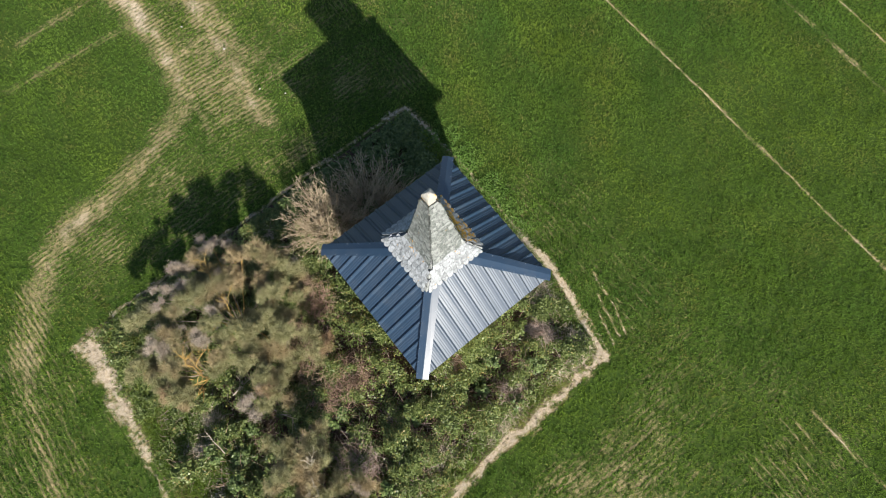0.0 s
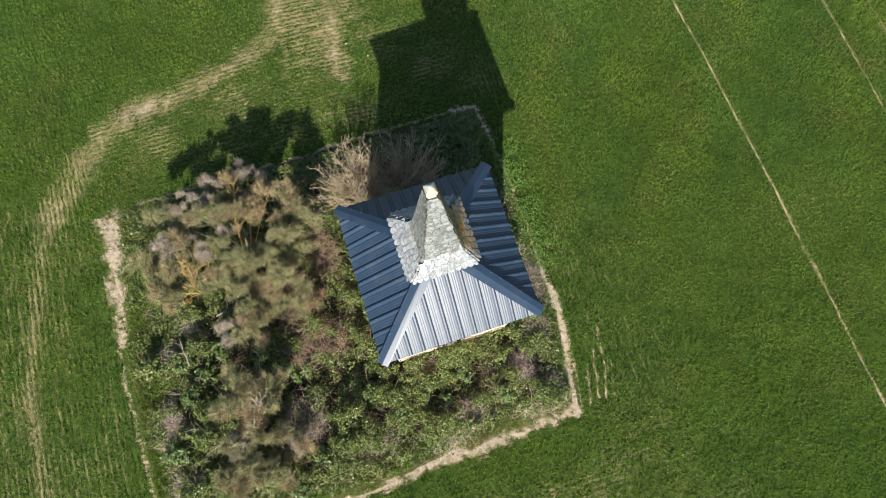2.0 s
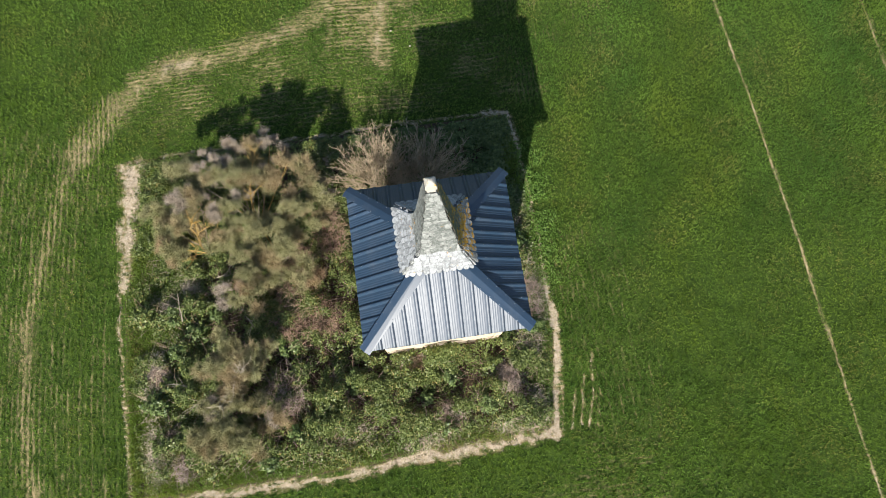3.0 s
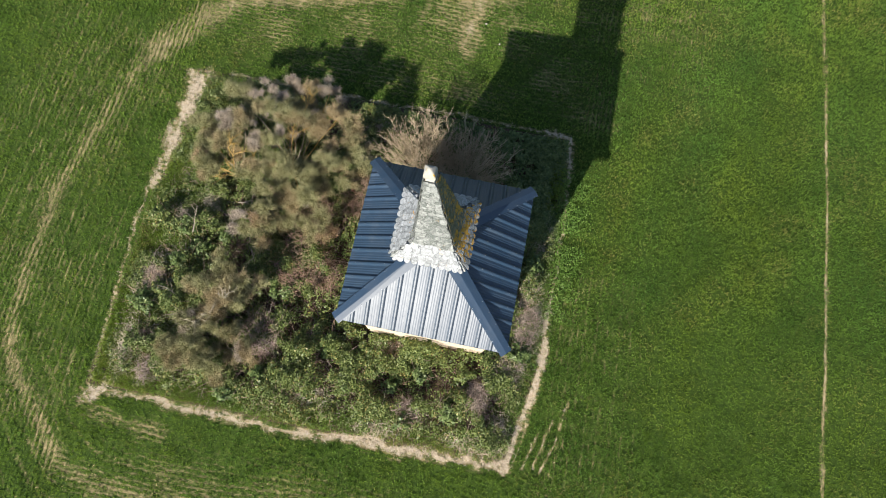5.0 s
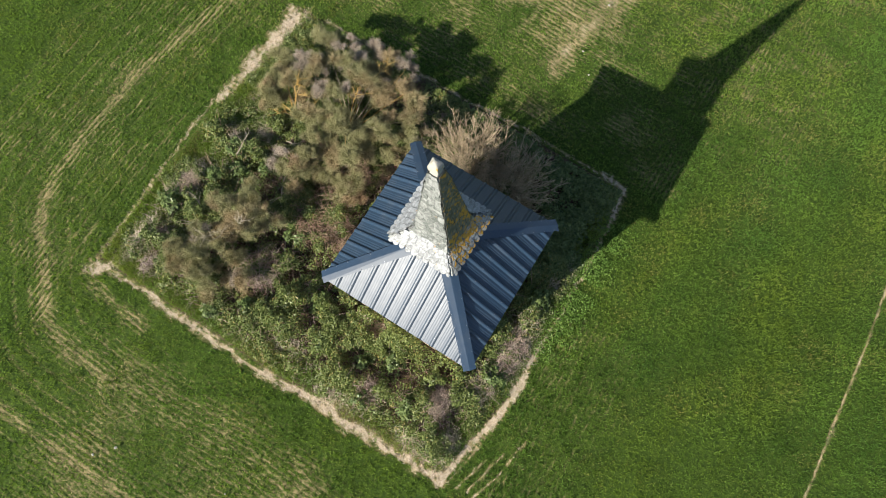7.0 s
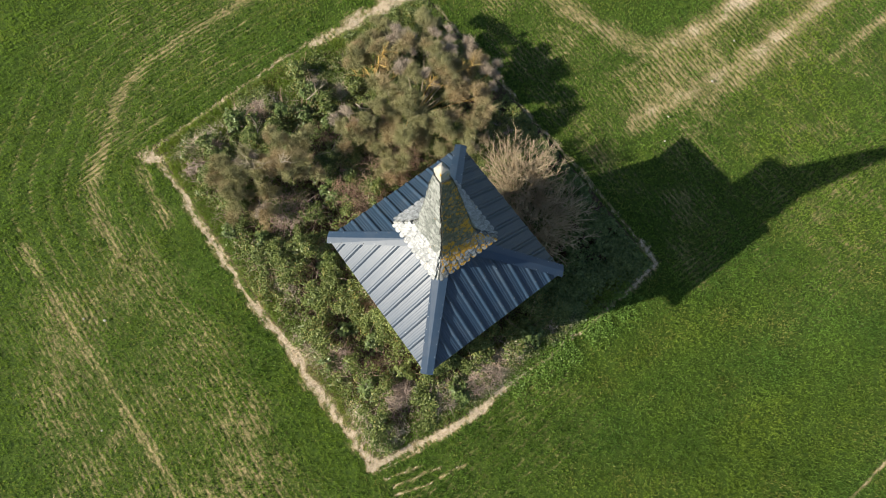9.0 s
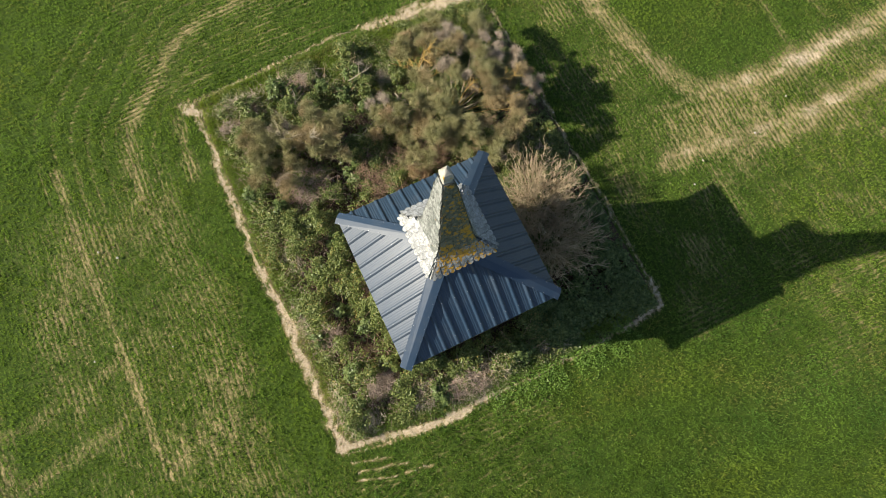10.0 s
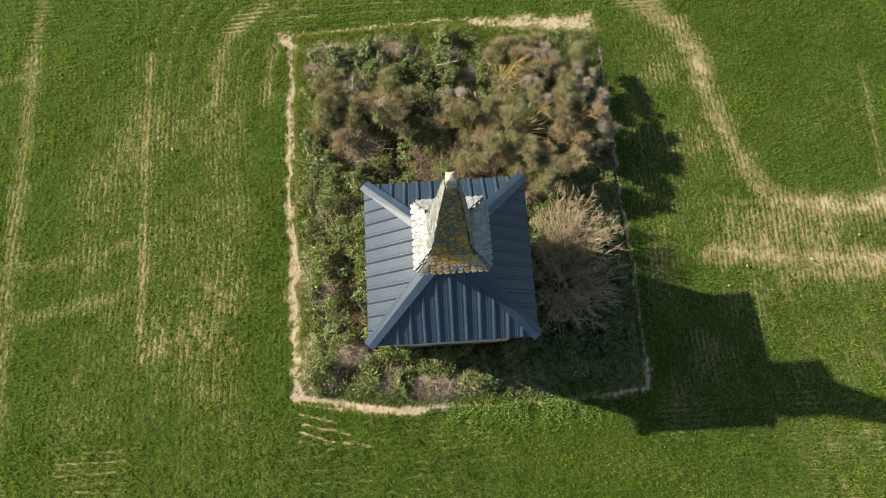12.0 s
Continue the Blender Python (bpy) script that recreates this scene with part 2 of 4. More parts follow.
def fast_mesh(name, co, n_side, mat):
    """A mesh of separate faces with n_side corners each, from an array of corners."""
    me = bpy.data.meshes.new(name)
    co = np.ascontiguousarray(co, dtype=np.float32).reshape(-1, 3)
    nv, nf = len(co), len(co) // n_side
    me.vertices.add(nv)
    me.vertices.foreach_set("co", co.ravel())
    me.loops.add(nv)
    me.loops.foreach_set("vertex_index", np.arange(nv, dtype=np.int32))
    me.polygons.add(nf)
    me.polygons.foreach_set("loop_start", np.arange(0, nv, n_side, dtype=np.int32))
    me.materials.append(mat)
    me.update(calc_edges=True)
    return me


def part(name, bm, material, parent, label=""):
    me = bpy.data.meshes.new(name)
    bm.to_mesh(me)
    bm.free()
    me.materials.append(material)
    ob = new(name, me)
    ob.parent = parent
    return tagged(ob, label)


def piece(name, me, parent, m=None, label=""):
    ob = new(name, me)
    ob.parent = parent
    if m is not None:
        ob.matrix_basis = m
    return tagged(ob, label)


def holder(name, place, label, category, group=""):
    ob = new(name)
    ob.location = place
    ob.empty_display_size = 0.2
    return tagged(ob, label, category, group)


rng = np.random.default_rng(7)


def lattice(seed, cell):
    """Smooth value noise over the plan, 0 to 1, for arrays."""
    grid = np.random.default_rng(seed).random((256, 256))

    def value(x, y):
        u, v = np.asarray(x) / cell + 97.3, np.asarray(y) / cell + 51.7
        i, j = np.floor(u).astype(int), np.floor(v).astype(int)
        a, b = u - i, v - j
        a, b = a * a * (3 - 2 * a), b * b * (3 - 2 * b)
        g = lambda p, q: grid[p % 256, q % 256]
        return (g(i, j) * (1 - a) + g(i + 1, j) * a) * (1 - b) + (g(i, j + 1) * (1 - a) + g(i + 1, j + 1) * a) * b

    return value


N_BIG, N_MID, N_SMALL, N_FINE, N_WIGGLE = lattice(1, 5.0), lattice(2, 1.4), lattice(3, 0.42), lattice(4, 0.13), lattice(5, 2.3)


def smooth_line(line):
    """The line with three points more in each stretch, rounded."""
    if len(line) < 3:
        return line
    p = [line[0]] + list(line) + [line[-1]]
    out = []
    for a, b, c, d in zip(p[:-3], p[1:-2], p[2:-1], p[3:]):
        for t in (0, 0.25, 0.5, 0.75):
            out.append(tuple(0.5 * (2 * b[i] + (c[i] - a[i]) * t + (2 * a[i] - 5 * b[i] + 4 * c[i] - d[i]) * t * t + (3 * b[i] - a[i] - 3 * c[i] + d[i]) * t ** 3) for i in (0, 1)))
    return out + [line[-1]]


def near_line(x, y, line, width):
    """1 on the line, falling to 0 over its half width."""
    out = np.zeros(np.shape(x))
    px, py = [p[0] for p in line], [p[1] for p in line]
    m = 3 * width
    near = np.nonzero((x > min(px) - m) & (x < max(px) + m) & (y > min(py) - m) & (y < max(py) + m))[0]
    if not len(near):
        return out
    xw, yw = x[near], y[near]
    best = np.full(len(near), 1e9)
    for (x0, y0), (x1, y1) in zip(line[:-1], line[1:]):
        dx, dy = x1 - x0, y1 - y0
        f = np.clip(((xw - x0) * dx + (yw - y0) * dy) / (dx * dx + dy * dy), 0, 1)
        best = np.minimum(best, np.hypot(xw - x0 - f * dx, yw - y0 - f * dy))
    w = width * (0.55 + 0.9 * N_SMALL(x[near] + 3, y[near]))
    out[near] = np.exp(-0.7 * (best / w) ** 2)
    return out


def box_mask(x, y, x0, x1, y0, y1, soft=0.5):
    f = lambda v, a, b: np.clip((v - a) / soft + 0.5, 0, 1) * np.clip((b - v) / soft + 0.5, 0, 1)
    return f(x, x0, x1) * f(y, y0, y1)


# tracks and worn lines in the crop: points, half width, strength
LINES = [
    ([(32, -10.6), (13.2, -11.55), (2.7, -12.06), (-7.7, -12.2), (-34, -12.4)], 0.065, 0.85),
    ([(34, -17.2), (-34, -17.4)], 0.07, 0.8),
    ([(34, -18.8), (-34, -19.0)], 0.08, 0.9),
    ([(-10.1, -6.9), (-12.8, -6.97), (-24, -7.1)], 0.075, 0.9),
    ([(6.3, 11.1), (7.4, 10.2), (8.9, 8.7), (9.45, 6.2), (9.95, 4.2), (10.7, 2.6), (12.0, 1.95)], 0.34, 0.78),
    ([(10.9, 2.35), (14, 1.95), (18, 2.1)], 0.26, 0.92),
    ([(13, 1.95), (18, 2.1), (34, 2.3)], 0.28, 1.0),
    ([(8.7, 0.85), (11.3, 0.4), (12.5, 0.3)], 0.26, 0.92),
    ([(10.5, 0.5), (14, 0.2), (18, 0.25)], 0.26, 0.92),
    ([(13.2, 0.2), (18, 0.25), (34, 0.3)], 0.28, 1.0),
    ([(8.9, 2.5), (10.7, 2.3)], 0.10, 0.6),
    ([(10.8, 0.2), (12.3, -0.15), (13.7, -0.25)], 0.24, 0.8),
    ([(15.7, -1.5), (34, -1.7)], 0.14, 0.7),
    ([(16.4, 5.9), (16.5, 3.2)], 0.12, 0.6),
    ([(14.9, 7.2), (14.7, 3.0)], 0.10, 0.5),
    ([(6.3, 11.1), (4.6, 11.75), (2.2, 12.3), (0.8, 12.65), (-1.5, 12.6), (-3.6, 12.45), (-4.7, 12.0), (-5.85, 10.9), (-7.0, 9.8), (-7.5, 8.6), (-7.6, 6.6)], 0.2, 0.62),
    ([(-5.65, 9.2), (-5.85, 7.0)], 0.17, 0.6),
    ([(-13.8, 15), (-14.1, 8.7), (-14.0, 5.0), (-14.1, 2.6), (-13.9, -2), (-13.9, -9)], 0.22, 0.56),
    ([(-9.95, 9.1), (-9.9, 4.8), (-9.75, 0.9), (-9.65, -1.6)], 0.12, 0.64),
    ([(-15.4, 1.5), (-12.5, 1.65), (-10.2, 2.25)], 0.22, 0.48),
    ([(-15.3, -0.2), (-11.9, 0.2), (-10.1, 0.65)], 0.22, 0.47),
    ([(-15.4, 8.3), (-13.9, 8.65)], 0.12, 0.55),
]
# drilled rows that came up thin: x or y runs, half width
THIN_ROWS = [([(-4.78, -3.18), (-3.4, -3.48)], 0.045, 0.62), ([(-4.74, -3.48), (-3.6, -3.8)], 0.05, 0.76), ([(-4.66, -3.78), (-3.25, -4.16)], 0.05, 0.84),
             ([(-4.76, -4.0), (-3.68, -4.37)], 0.055, 0.9), ([(-3.4, -4.39), (-2.6, -4.53)], 0.05, 0.9), ([(-4.76, -4.27), (-3.7, -4.58)], 0.05, 0.74)]
THIN_ROWS += [([(-9.9 - 0.1 * (i % 3), -4.24 - 0.29 * i), (-11.3 - 0.4 * (i % 2), -4.2 - 0.28 * i)], 0.05, 0.62) for i in range(8)]

# the worn strip round the plot: points, half width, strength
BORDER = [
    ([(-4.9, -2.95), (-3.5, -3.26), (-1.8, -3.58), (-0.1, -3.55)], 0.17, 0.92),
    ([(-0.1, -3.55), (1.6, -3.62), (3.35, -3.58), (4.7, -3.52)], 0.10, 0.62),
    ([(4.7, -3.52), (5.9, -3.4), (6.0, -2.6)], 0.17, 0.84),
    ([(6.0, -2.6), (5.98, 0), (5.95, 3.8), (5.85, 8.3)], 0.11, 0.64),
    ([(5.72, 8.2), (5.65, 9.35)], 0.14, 0.75),
    ([(5.55, 9.3), (4.4, 9.4)], 0.56, 0.88),
    ([(4.6, 9.4), (3.0, 9.5)], 0.42, 0.84),
    ([(3.2, 9.5), (1.5, 9.68)], 0.24, 0.8),
    ([(1.6, 9.78), (-1.2, 9.82), (-5.0, 9.55)], 0.09, 0.7),
    ([(-5.25, 9.65), (-4.95, 9.1)], 0.28, 0.9),
    ([(-5.0, 9.5), (-5.02, 6.5), (-5.02, 3.5), (-4.88, 1.5)], 0.16, 0.85),
    ([(-4.85, 1.9), (-4.78, 0.9)], 0.24, 0.85),
    ([(-4.88, 1.5), (-4.88, -1.2), (-4.72, -2.95)], 0.22, 0.86),
    ([(-4.55, -1.6), (-4.5, -2.4)], 0.12, 0.7),
]


HEADLAND = next(line for line, w, s in LINES if line[-1] == (-7.6, 6.6))
for scale, strength in ((0.87, 0.38), (0.91, 0.5), (0.955, 0.42), (1.05, 0.5), (1.10, 0.54), (1.16, 0.5), (1.22, 0.5), (1.29, 0.46), (1.36, 0.42)):
    LINES.append(([(0.3 + (x - 0.3) * scale, 4.0 + (y - 4.0) * scale) for x, y in HEADLAND], 0.07, strength))
LINES = [(smooth_line(line), w, s) for line, w, s in LINES]


def in_plot(x, y, inset=0.0):
    """1 inside the fenced-off plot, 0 outside."""
    west, east = -4.98 + inset, 5.93 - inset
    south = np.where(x < -1.8, -3.0 - (x + 4.9) * 0.19, -3.58) + inset
    north = np.where(x > 1.6, 9.62, 9.75) - inset
    return ((x > west) & (x < east) & (y > south) & (y < north)).astype(float)


def bareness(x, y):
    """How bare the ground is, 0 (dense crop) to 1 (soil and straw)."""
    b = np.zeros(np.shape(x))
    mid, small = N_MID(x, y), N_SMALL(x, y)
    # the lines wander a little
    xw = x + (N_WIGGLE(x, y) - 0.5) * 0.12 + (small - 0.5) * 0.10 + (N_FINE(x, y) - 0.5) * 0.12
    yw = y + (N_WIGGLE(y + 40, x) - 0.5) * 0.12 + (N_SMALL(y + 9, x) - 0.5) * 0.10 + (N_FINE(y + 9, x) - 0.5) * 0.12
    wear = np.clip(0.74 + 0.22 * N_MID(x * 1.3, y * 1.3) + 0.26 * N_SMALL(x * 1.4 + 7, y * 1.4), 0, 1.15)
    for line, w, s in LINES:
        k, top, wide = (1.0, 0.72, 0.25) if w < 0.1 else ((2.1, 0.70, 0.35) if s > 0.9 else (1.7, 0.62, 0.35))
        b = np.maximum(b, near_line(xw * wide + x * (1 - wide), yw * wide + y * (1 - wide), line, w * k) * min(s * 0.88, top) * wear)
    for line, w, s in THIN_ROWS:
        b = np.maximum(b, near_line(xw * 0.3 + x * 0.7, yw * 0.3 + y * 0.7, line, w) * s * (0.62 + 0.5 * N_FINE(x * 0.8 + 3, y * 0.8)))
    # thin stands where the drill rows show, along y west and east of the plot
    fine = N_FINE(x, y * 0.28)
    west = box_mask(x, y, -12.6, -5.9, -9.0, 8.3, 1.8) * (0.38 + 0.55 * mid) * np.clip(1.1 + (y + 1) * 0.07, 0.35, 1)
    east = box_mask(x, y, 8.4, 40, -1.6, 3.2, 1.8) * (0.6 + 0.4 * mid)
    south_west = box_mask(x, y, -13, 2.0, -7.0, -3.2, 1.6) * (0.3 + 0.25 * mid)
    near_east = box_mask(x, y, 6.1, 9.6, -5.0, 9.0, 1.2) * (0.25 + 0.5 * mid)
    north = box_mask(x, y, -6.5, 7.5, 9.8, 16.0, 0.8) * (0.2 + 0.4 * mid)
    rows_x = 0.5 + 0.3 * np.cos(2 * np.pi * (y + bow(x, y)) / (2 * ROW))
    b = np.maximum(b, west * (0.36 + 0.34 * fine))
    b = np.maximum(b, east * (0.26 + 0.36 * fine))
    south_east = box_mask(x, y, 7.6, 40, -8.5, -0.4, 2.5) * (0.45 + 0.4 * mid)
    b = np.maximum(b, south_east * (0.22 + 0.42 * fine))
    wedge = box_mask(x, y, 8.9, 13.2, 0.1, 2.3, 0.9)
    b = np.maximum(b, wedge * (0.38 + 0.28 * fine))
    b = np.maximum(b, near_east * (0.44 + 0.32 * fine))
    b = np.maximum(b, south_west * (0.25 + 0.2 * rows_x + 0.35 * fine))
    b = np.maximum(b, north * (0.15 + 0.45 * rows_x + 0.35 * fine))
    for line, w, s in BORDER:
        b = np.maximum(b, near_line(xw, yw, line, 0.82 * w) * s * (0.62 + 0.65 * N_FINE(x * 1.4 + 5, y * 1.4)))
    return b


def bow(x, y):
    """How far the drilled rows stray sideways."""
    return 0.10 * np.sin(0.31 * x + 0.47 * y) + 0.05 * np.sin(0.9 * y - 0.4 * x)


def turned(x, y):
    """1 where the rows run east-west, on the headlands."""
    return (((y < -3.7) & (x > -5)) | ((y < -3.9) & (x < -9.3)) | (y > 9.8)).astype(float)


def relief(x, y):
    """The ground's height."""
    return (N_MID(x, y) - 0.5) * 0.05 + (N_SMALL(x, y) - 0.5) * 0.03


# ---- ground: one sheet out to the horizon ----
def build_ground():
    far = [23, 27, 32, 40, 55, 80, 130, 250, 500, 1000, 2200, 4500]
    step = 0.11
    # finer steps where thin rows and the worn strip cross
    finer = lambda lo, hi, spans: np.unique(np.round(np.concatenate([np.arange(lo, hi, step)] + [np.arange(a, b, 0.04) for a, b in spans]), 3))
    xs = np.concatenate([[-v for v in far[::-1]], finer(-19, 22, [(-5.3, -4.4), (5.7, 6.2)]), far])
    ys = np.concatenate([[-v for v in far[::-1]], finer(-22, 20, [(-6.8, -2.9), (-12.5, -11.8), (9.3, 9.9)]), far])
    gx, gy = np.meshgrid(xs, ys)
    x, y = gx.ravel(), gy.ravel()
    b = bareness(x, y)
    z = relief(x, y) - 0.03 * np.clip(b, 0, 1)
    z = np.where((np.abs(x) > 23) | (np.abs(y) > 23), 0, z)
    nx, ny = len(xs), len(ys)
    i = (np.arange(ny - 1)[:, None] * nx + np.arange(nx - 1)[None, :]).ravel()
    quads = np.stack([i, i + 1, i + nx + 1, i + nx], 1)
    me = bpy.data.meshes.new("ground")
    me.vertices.add(len(x))
    me.vertices.foreach_set("co", np.stack([x, y, z], 1).astype(np.float32).ravel())
    me.loops.add(quads.size)
    me.loops.foreach_set("vertex_index", quads.ravel().astype(np.int32))
    me.polygons.add(len(quads))
    me.polygons.foreach_set("loop_start", np.arange(0, quads.size, 4, dtype=np.int32))
    me.polygons.foreach_set("use_smooth", np.ones(len(quads), dtype=bool))
    me.materials.append(FIELD)
    me.update(calc_edges=True)
    for name, values in (("bare", b), ("plot", in_plot(x, y, 0.1)), ("turned", turned(x, y))):
        me.attributes.new(name, "FLOAT", "POINT").data.foreach_set("value", values.astype(np.float32))
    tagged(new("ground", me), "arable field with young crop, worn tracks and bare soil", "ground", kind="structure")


build_ground()


def blades(name, x, y, z, length, width, lean, mat, label, category):
    """Many single blades as one mesh of thin triangles."""
    n = len(x)
    a = rng.random(n) * 2 * np.pi
    face = rng.random(n) * 2 * np.pi
    root = np.stack([x, y, z], 1)
    side = np.stack([np.cos(face), np.sin(face), np.zeros(n)], 1) * (width / 2)[:, None]
    tip = root + np.stack([np.cos(a) * np.sin(lean), np.sin(a) * np.sin(lean), np.cos(lean)], 1) * length[:, None]
    me = fast_mesh(name, np.stack([root - side, root + side, tip], 1), 3, mat)
    return tagged(new(name, me), label, category, kind="stuff")


def build_crop():
    n = 1390000
    x, y = rng.uniform(-17, 20.5, n), rng.uniform(-22, 20, n)
    keep = in_plot(x, y, 0.05) < 0.5
    # past this rounded stretch the sheet of the field alone goes on
    for turn, reach in ((30, 20), (60, 19.5), (120, 20), (150, 20.2), (210, 15.8), (240, 19.4), (300, 21), (330, 20)):
        keep &= x * math.cos(radians(turn)) + y * math.sin(radians(turn)) < reach
    x, y = x[keep], y[keep]
    b = bareness(x, y)
    row = np.where(turned(x, y) > 0.5, y, x) + bow(x, y)
    on_row = 0.5 + 0.5 * np.cos(2 * np.pi * row / ROW)
    depth = np.where(y < -3.7, 0.25, 0.74)
    p = np.clip(1.05 - 1.2 * b, 0.06, 1) * (1 - depth * on_row) * (0.6 + 0.4 * N_SMALL(x, y)) * np.clip((N_FINE(x * 2.2, y * 2.2) - 0.12) * 1.9, 0.22, 1)
    keep = rng.random(len(x)) < p
    x, y, b = x[keep], y[keep], b[keep]
    tall = 0.045 + 0.05 * N_BIG(x, y) + 0.03 * N_MID(x, y) + 0.03 * N_FINE(x, y)
    tall *= 1.08 * (1 - 0.4 * b) * rng.uniform(0.7, 1.2, len(x))
    x, y, tall = np.repeat(x, 3), np.repeat(y, 3), np.repeat(tall, 3)
    m = len(x)
    x, y = x + rng.normal(0, 0.012, m), y + rng.normal(0, 0.012, m)
    blades("young_crop", x, y, relief(x, y) - 0.01, tall * rng.uniform(0.7, 1.25, m), rng.uniform(0.012, 0.022, m), rng.uniform(0.15, 1.0, m), CROP,
           "dense bright green young cereal crop in drilled rows", "crop")
    # bleached straw matted on the strip round the plot
    n = 420000
    x, y = rng.uniform(-5.6, 6.6, n), rng.uniform(-4.2, 10.4, n)
    keep = (in_plot(x, y, 0.9) < 0.5) & (in_plot(x, y, -0.5) > 0.5)
    x, y = x[keep], y[keep]
    keep = rng.random(len(x)) < np.clip(bareness(x, y) - 0.38, 0, 1) * 0.9
    x, y = x[keep], y[keep]
    m = len(x)
    blades("matted_straw", x, y, relief(x, y) + rng.uniform(-0.01, 0.03, m), rng.uniform(0.03, 0.12, m), rng.uniform(0.006, 0.013, m), rng.uniform(1.2, 1.55, m), DRY,
           "bleached straw matted on the worn strip round the plot", "straw")
    # straw scraps on the bare strips
    n = 260000
    x, y = rng.uniform(-16, 19, n), rng.uniform(-13, 14, n)
    keep = rng.random(n) < np.clip(bareness(x, y) - 0.25, 0, 1) * 1.1
    x, y = x[keep], y[keep]
    m = len(x)
    blades("straw_litter", x, y, relief(x, y) + 0.0, rng.uniform(0.04, 0.14, m), rng.uniform(0.006, 0.012, m), rng.uniform(1.2, 1.55, m), STRAW,
           "dry straw scraps lying on bare soil", "straw")


def build_clods():
    """Lumps of dry soil on the worn strips."""
    n = 240000
    x, y = rng.uniform(-6, 7, n), rng.uniform(-5, 10.5, n)
    b = bareness(x, y)
    keep = rng.random(n) < np.clip(b - 0.45, 0, 1) * 0.8
    x, y = x[keep], y[keep]
    m = len(x)
    size = rng.uniform(0.007, 0.019, m) * (1 + (rng.random(m) > 0.96) * 0.8)
    a = rng.random(m) * np.pi
    ca, sa = np.cos(a), np.sin(a)
    c = np.stack([x, y, relief(x, y) - 0.02 + size * 0.3], 1)
    e1 = np.stack([ca, sa, rng.normal(0, 0.2, m)], 1) * size[:, None]
    e2 = np.stack([-sa, ca, rng.normal(0, 0.2, m)], 1) * (size * rng.uniform(0.6, 1.0, m))[:, None]
    top = c + np.stack([rng.normal(0, 0.2, m) * size, rng.normal(0, 0.2, m) * size, size * 0.8], 1)
    ring_pts = [c + e1, c + e2, c - e1, c - e2]
    tris = np.stack([np.stack([ring_pts[i], ring_pts[(i + 1) % 4], top], 1) for i in range(4)], 1)
    me = fast_mesh("soil_clods", tris.reshape(-1, 3), 3, CLOD)
    tagged(new("soil_clods", me), "pale dry clods of soil on the worn strip", "soil", kind="stuff")


build_crop()
build_clods()


# ---- tower ----
EAVE, HALF, PITCH = 4.55, 2.0, 0.672
tower = holder("tower", (0, 0, 0), "square plastered tower with blue metal roof and slate spire", "tower")
TURNS = [Matrix.Rotation(radians(a), 4, "Z") for a in (0, 90, 180, 270)]


def block(bm, x0, x1, y0, y1, z0, z1):
    v = [bm.verts.new((x, y, z)) for z in (z0, z1) for x, y in ((x0, y0), (x1, y0), (x1, y1), (x0, y1))]
    for f in ((0, 3, 2, 1), (4, 5, 6, 7), (0, 1, 5, 4), (1, 2, 6, 5), (2, 3, 7, 6), (3, 0, 4, 7)):
        bm.faces.new([v[i] for i in f])
    return v


def build_walls():
    for m in TURNS:
        bm = bmesh.new()
        block(bm, -1.72, 1.47, -1.72, -1.47, -0.1, 4.52)
        bmesh.ops.bevel(bm, geom=[e for e in bm.edges], offset=0.02, segments=2, affect="EDGES")
        ob = part("wall", bm, PLASTER, tower)
        ob.matrix_basis = m
    for m in TURNS:
        bm = bmesh.new()
        v = block(bm, -0.50, 0.38, -0.50, -0.38, 5.0, 5.75)
        # unseen flare under the spire foot, added to stop sun slipping through
        top = [bm.verts.new(p) for p in ((-0.70, -0.70, 6.33), (0.58, -0.70, 6.33), (0.38, -0.38, 6.33), (-0.50, -0.38, 6.33))]
        for i in range(4):
            bm.faces.new((v[4 + i], v[4 + (i + 1) % 4], top[(i + 1) % 4], top[i]))
        part("neck_wall", bm, PLASTER, tower, "unseen wall of the small lantern under the spire, flared to block sun").matrix_basis = m


build_walls()
RIB = 0.325
screw_bm = bmesh.new()
bmesh.ops.create_cone(screw_bm, cap_ends=True, segments=6, radius1=0.011, radius2=0.007, depth=0.010)
screw_me = bpy.data.meshes.new("screw")
screw_bm.to_mesh(screw_me)
screw_bm.free()
screw_me.materials.append(SCREW)


def profile(u):
    """Height of the sheet's ribs and fine ridges across the slope."""
    d = abs((u / RIB + 0.5) % 1 - 0.5) * RIB
    if d < 0.0171:
        return 0.046 + 0.003 * (1 - d / 0.017)
    if d < 0.055:
        return 0.046 * (0.055 - d) / 0.038
    return 0.0


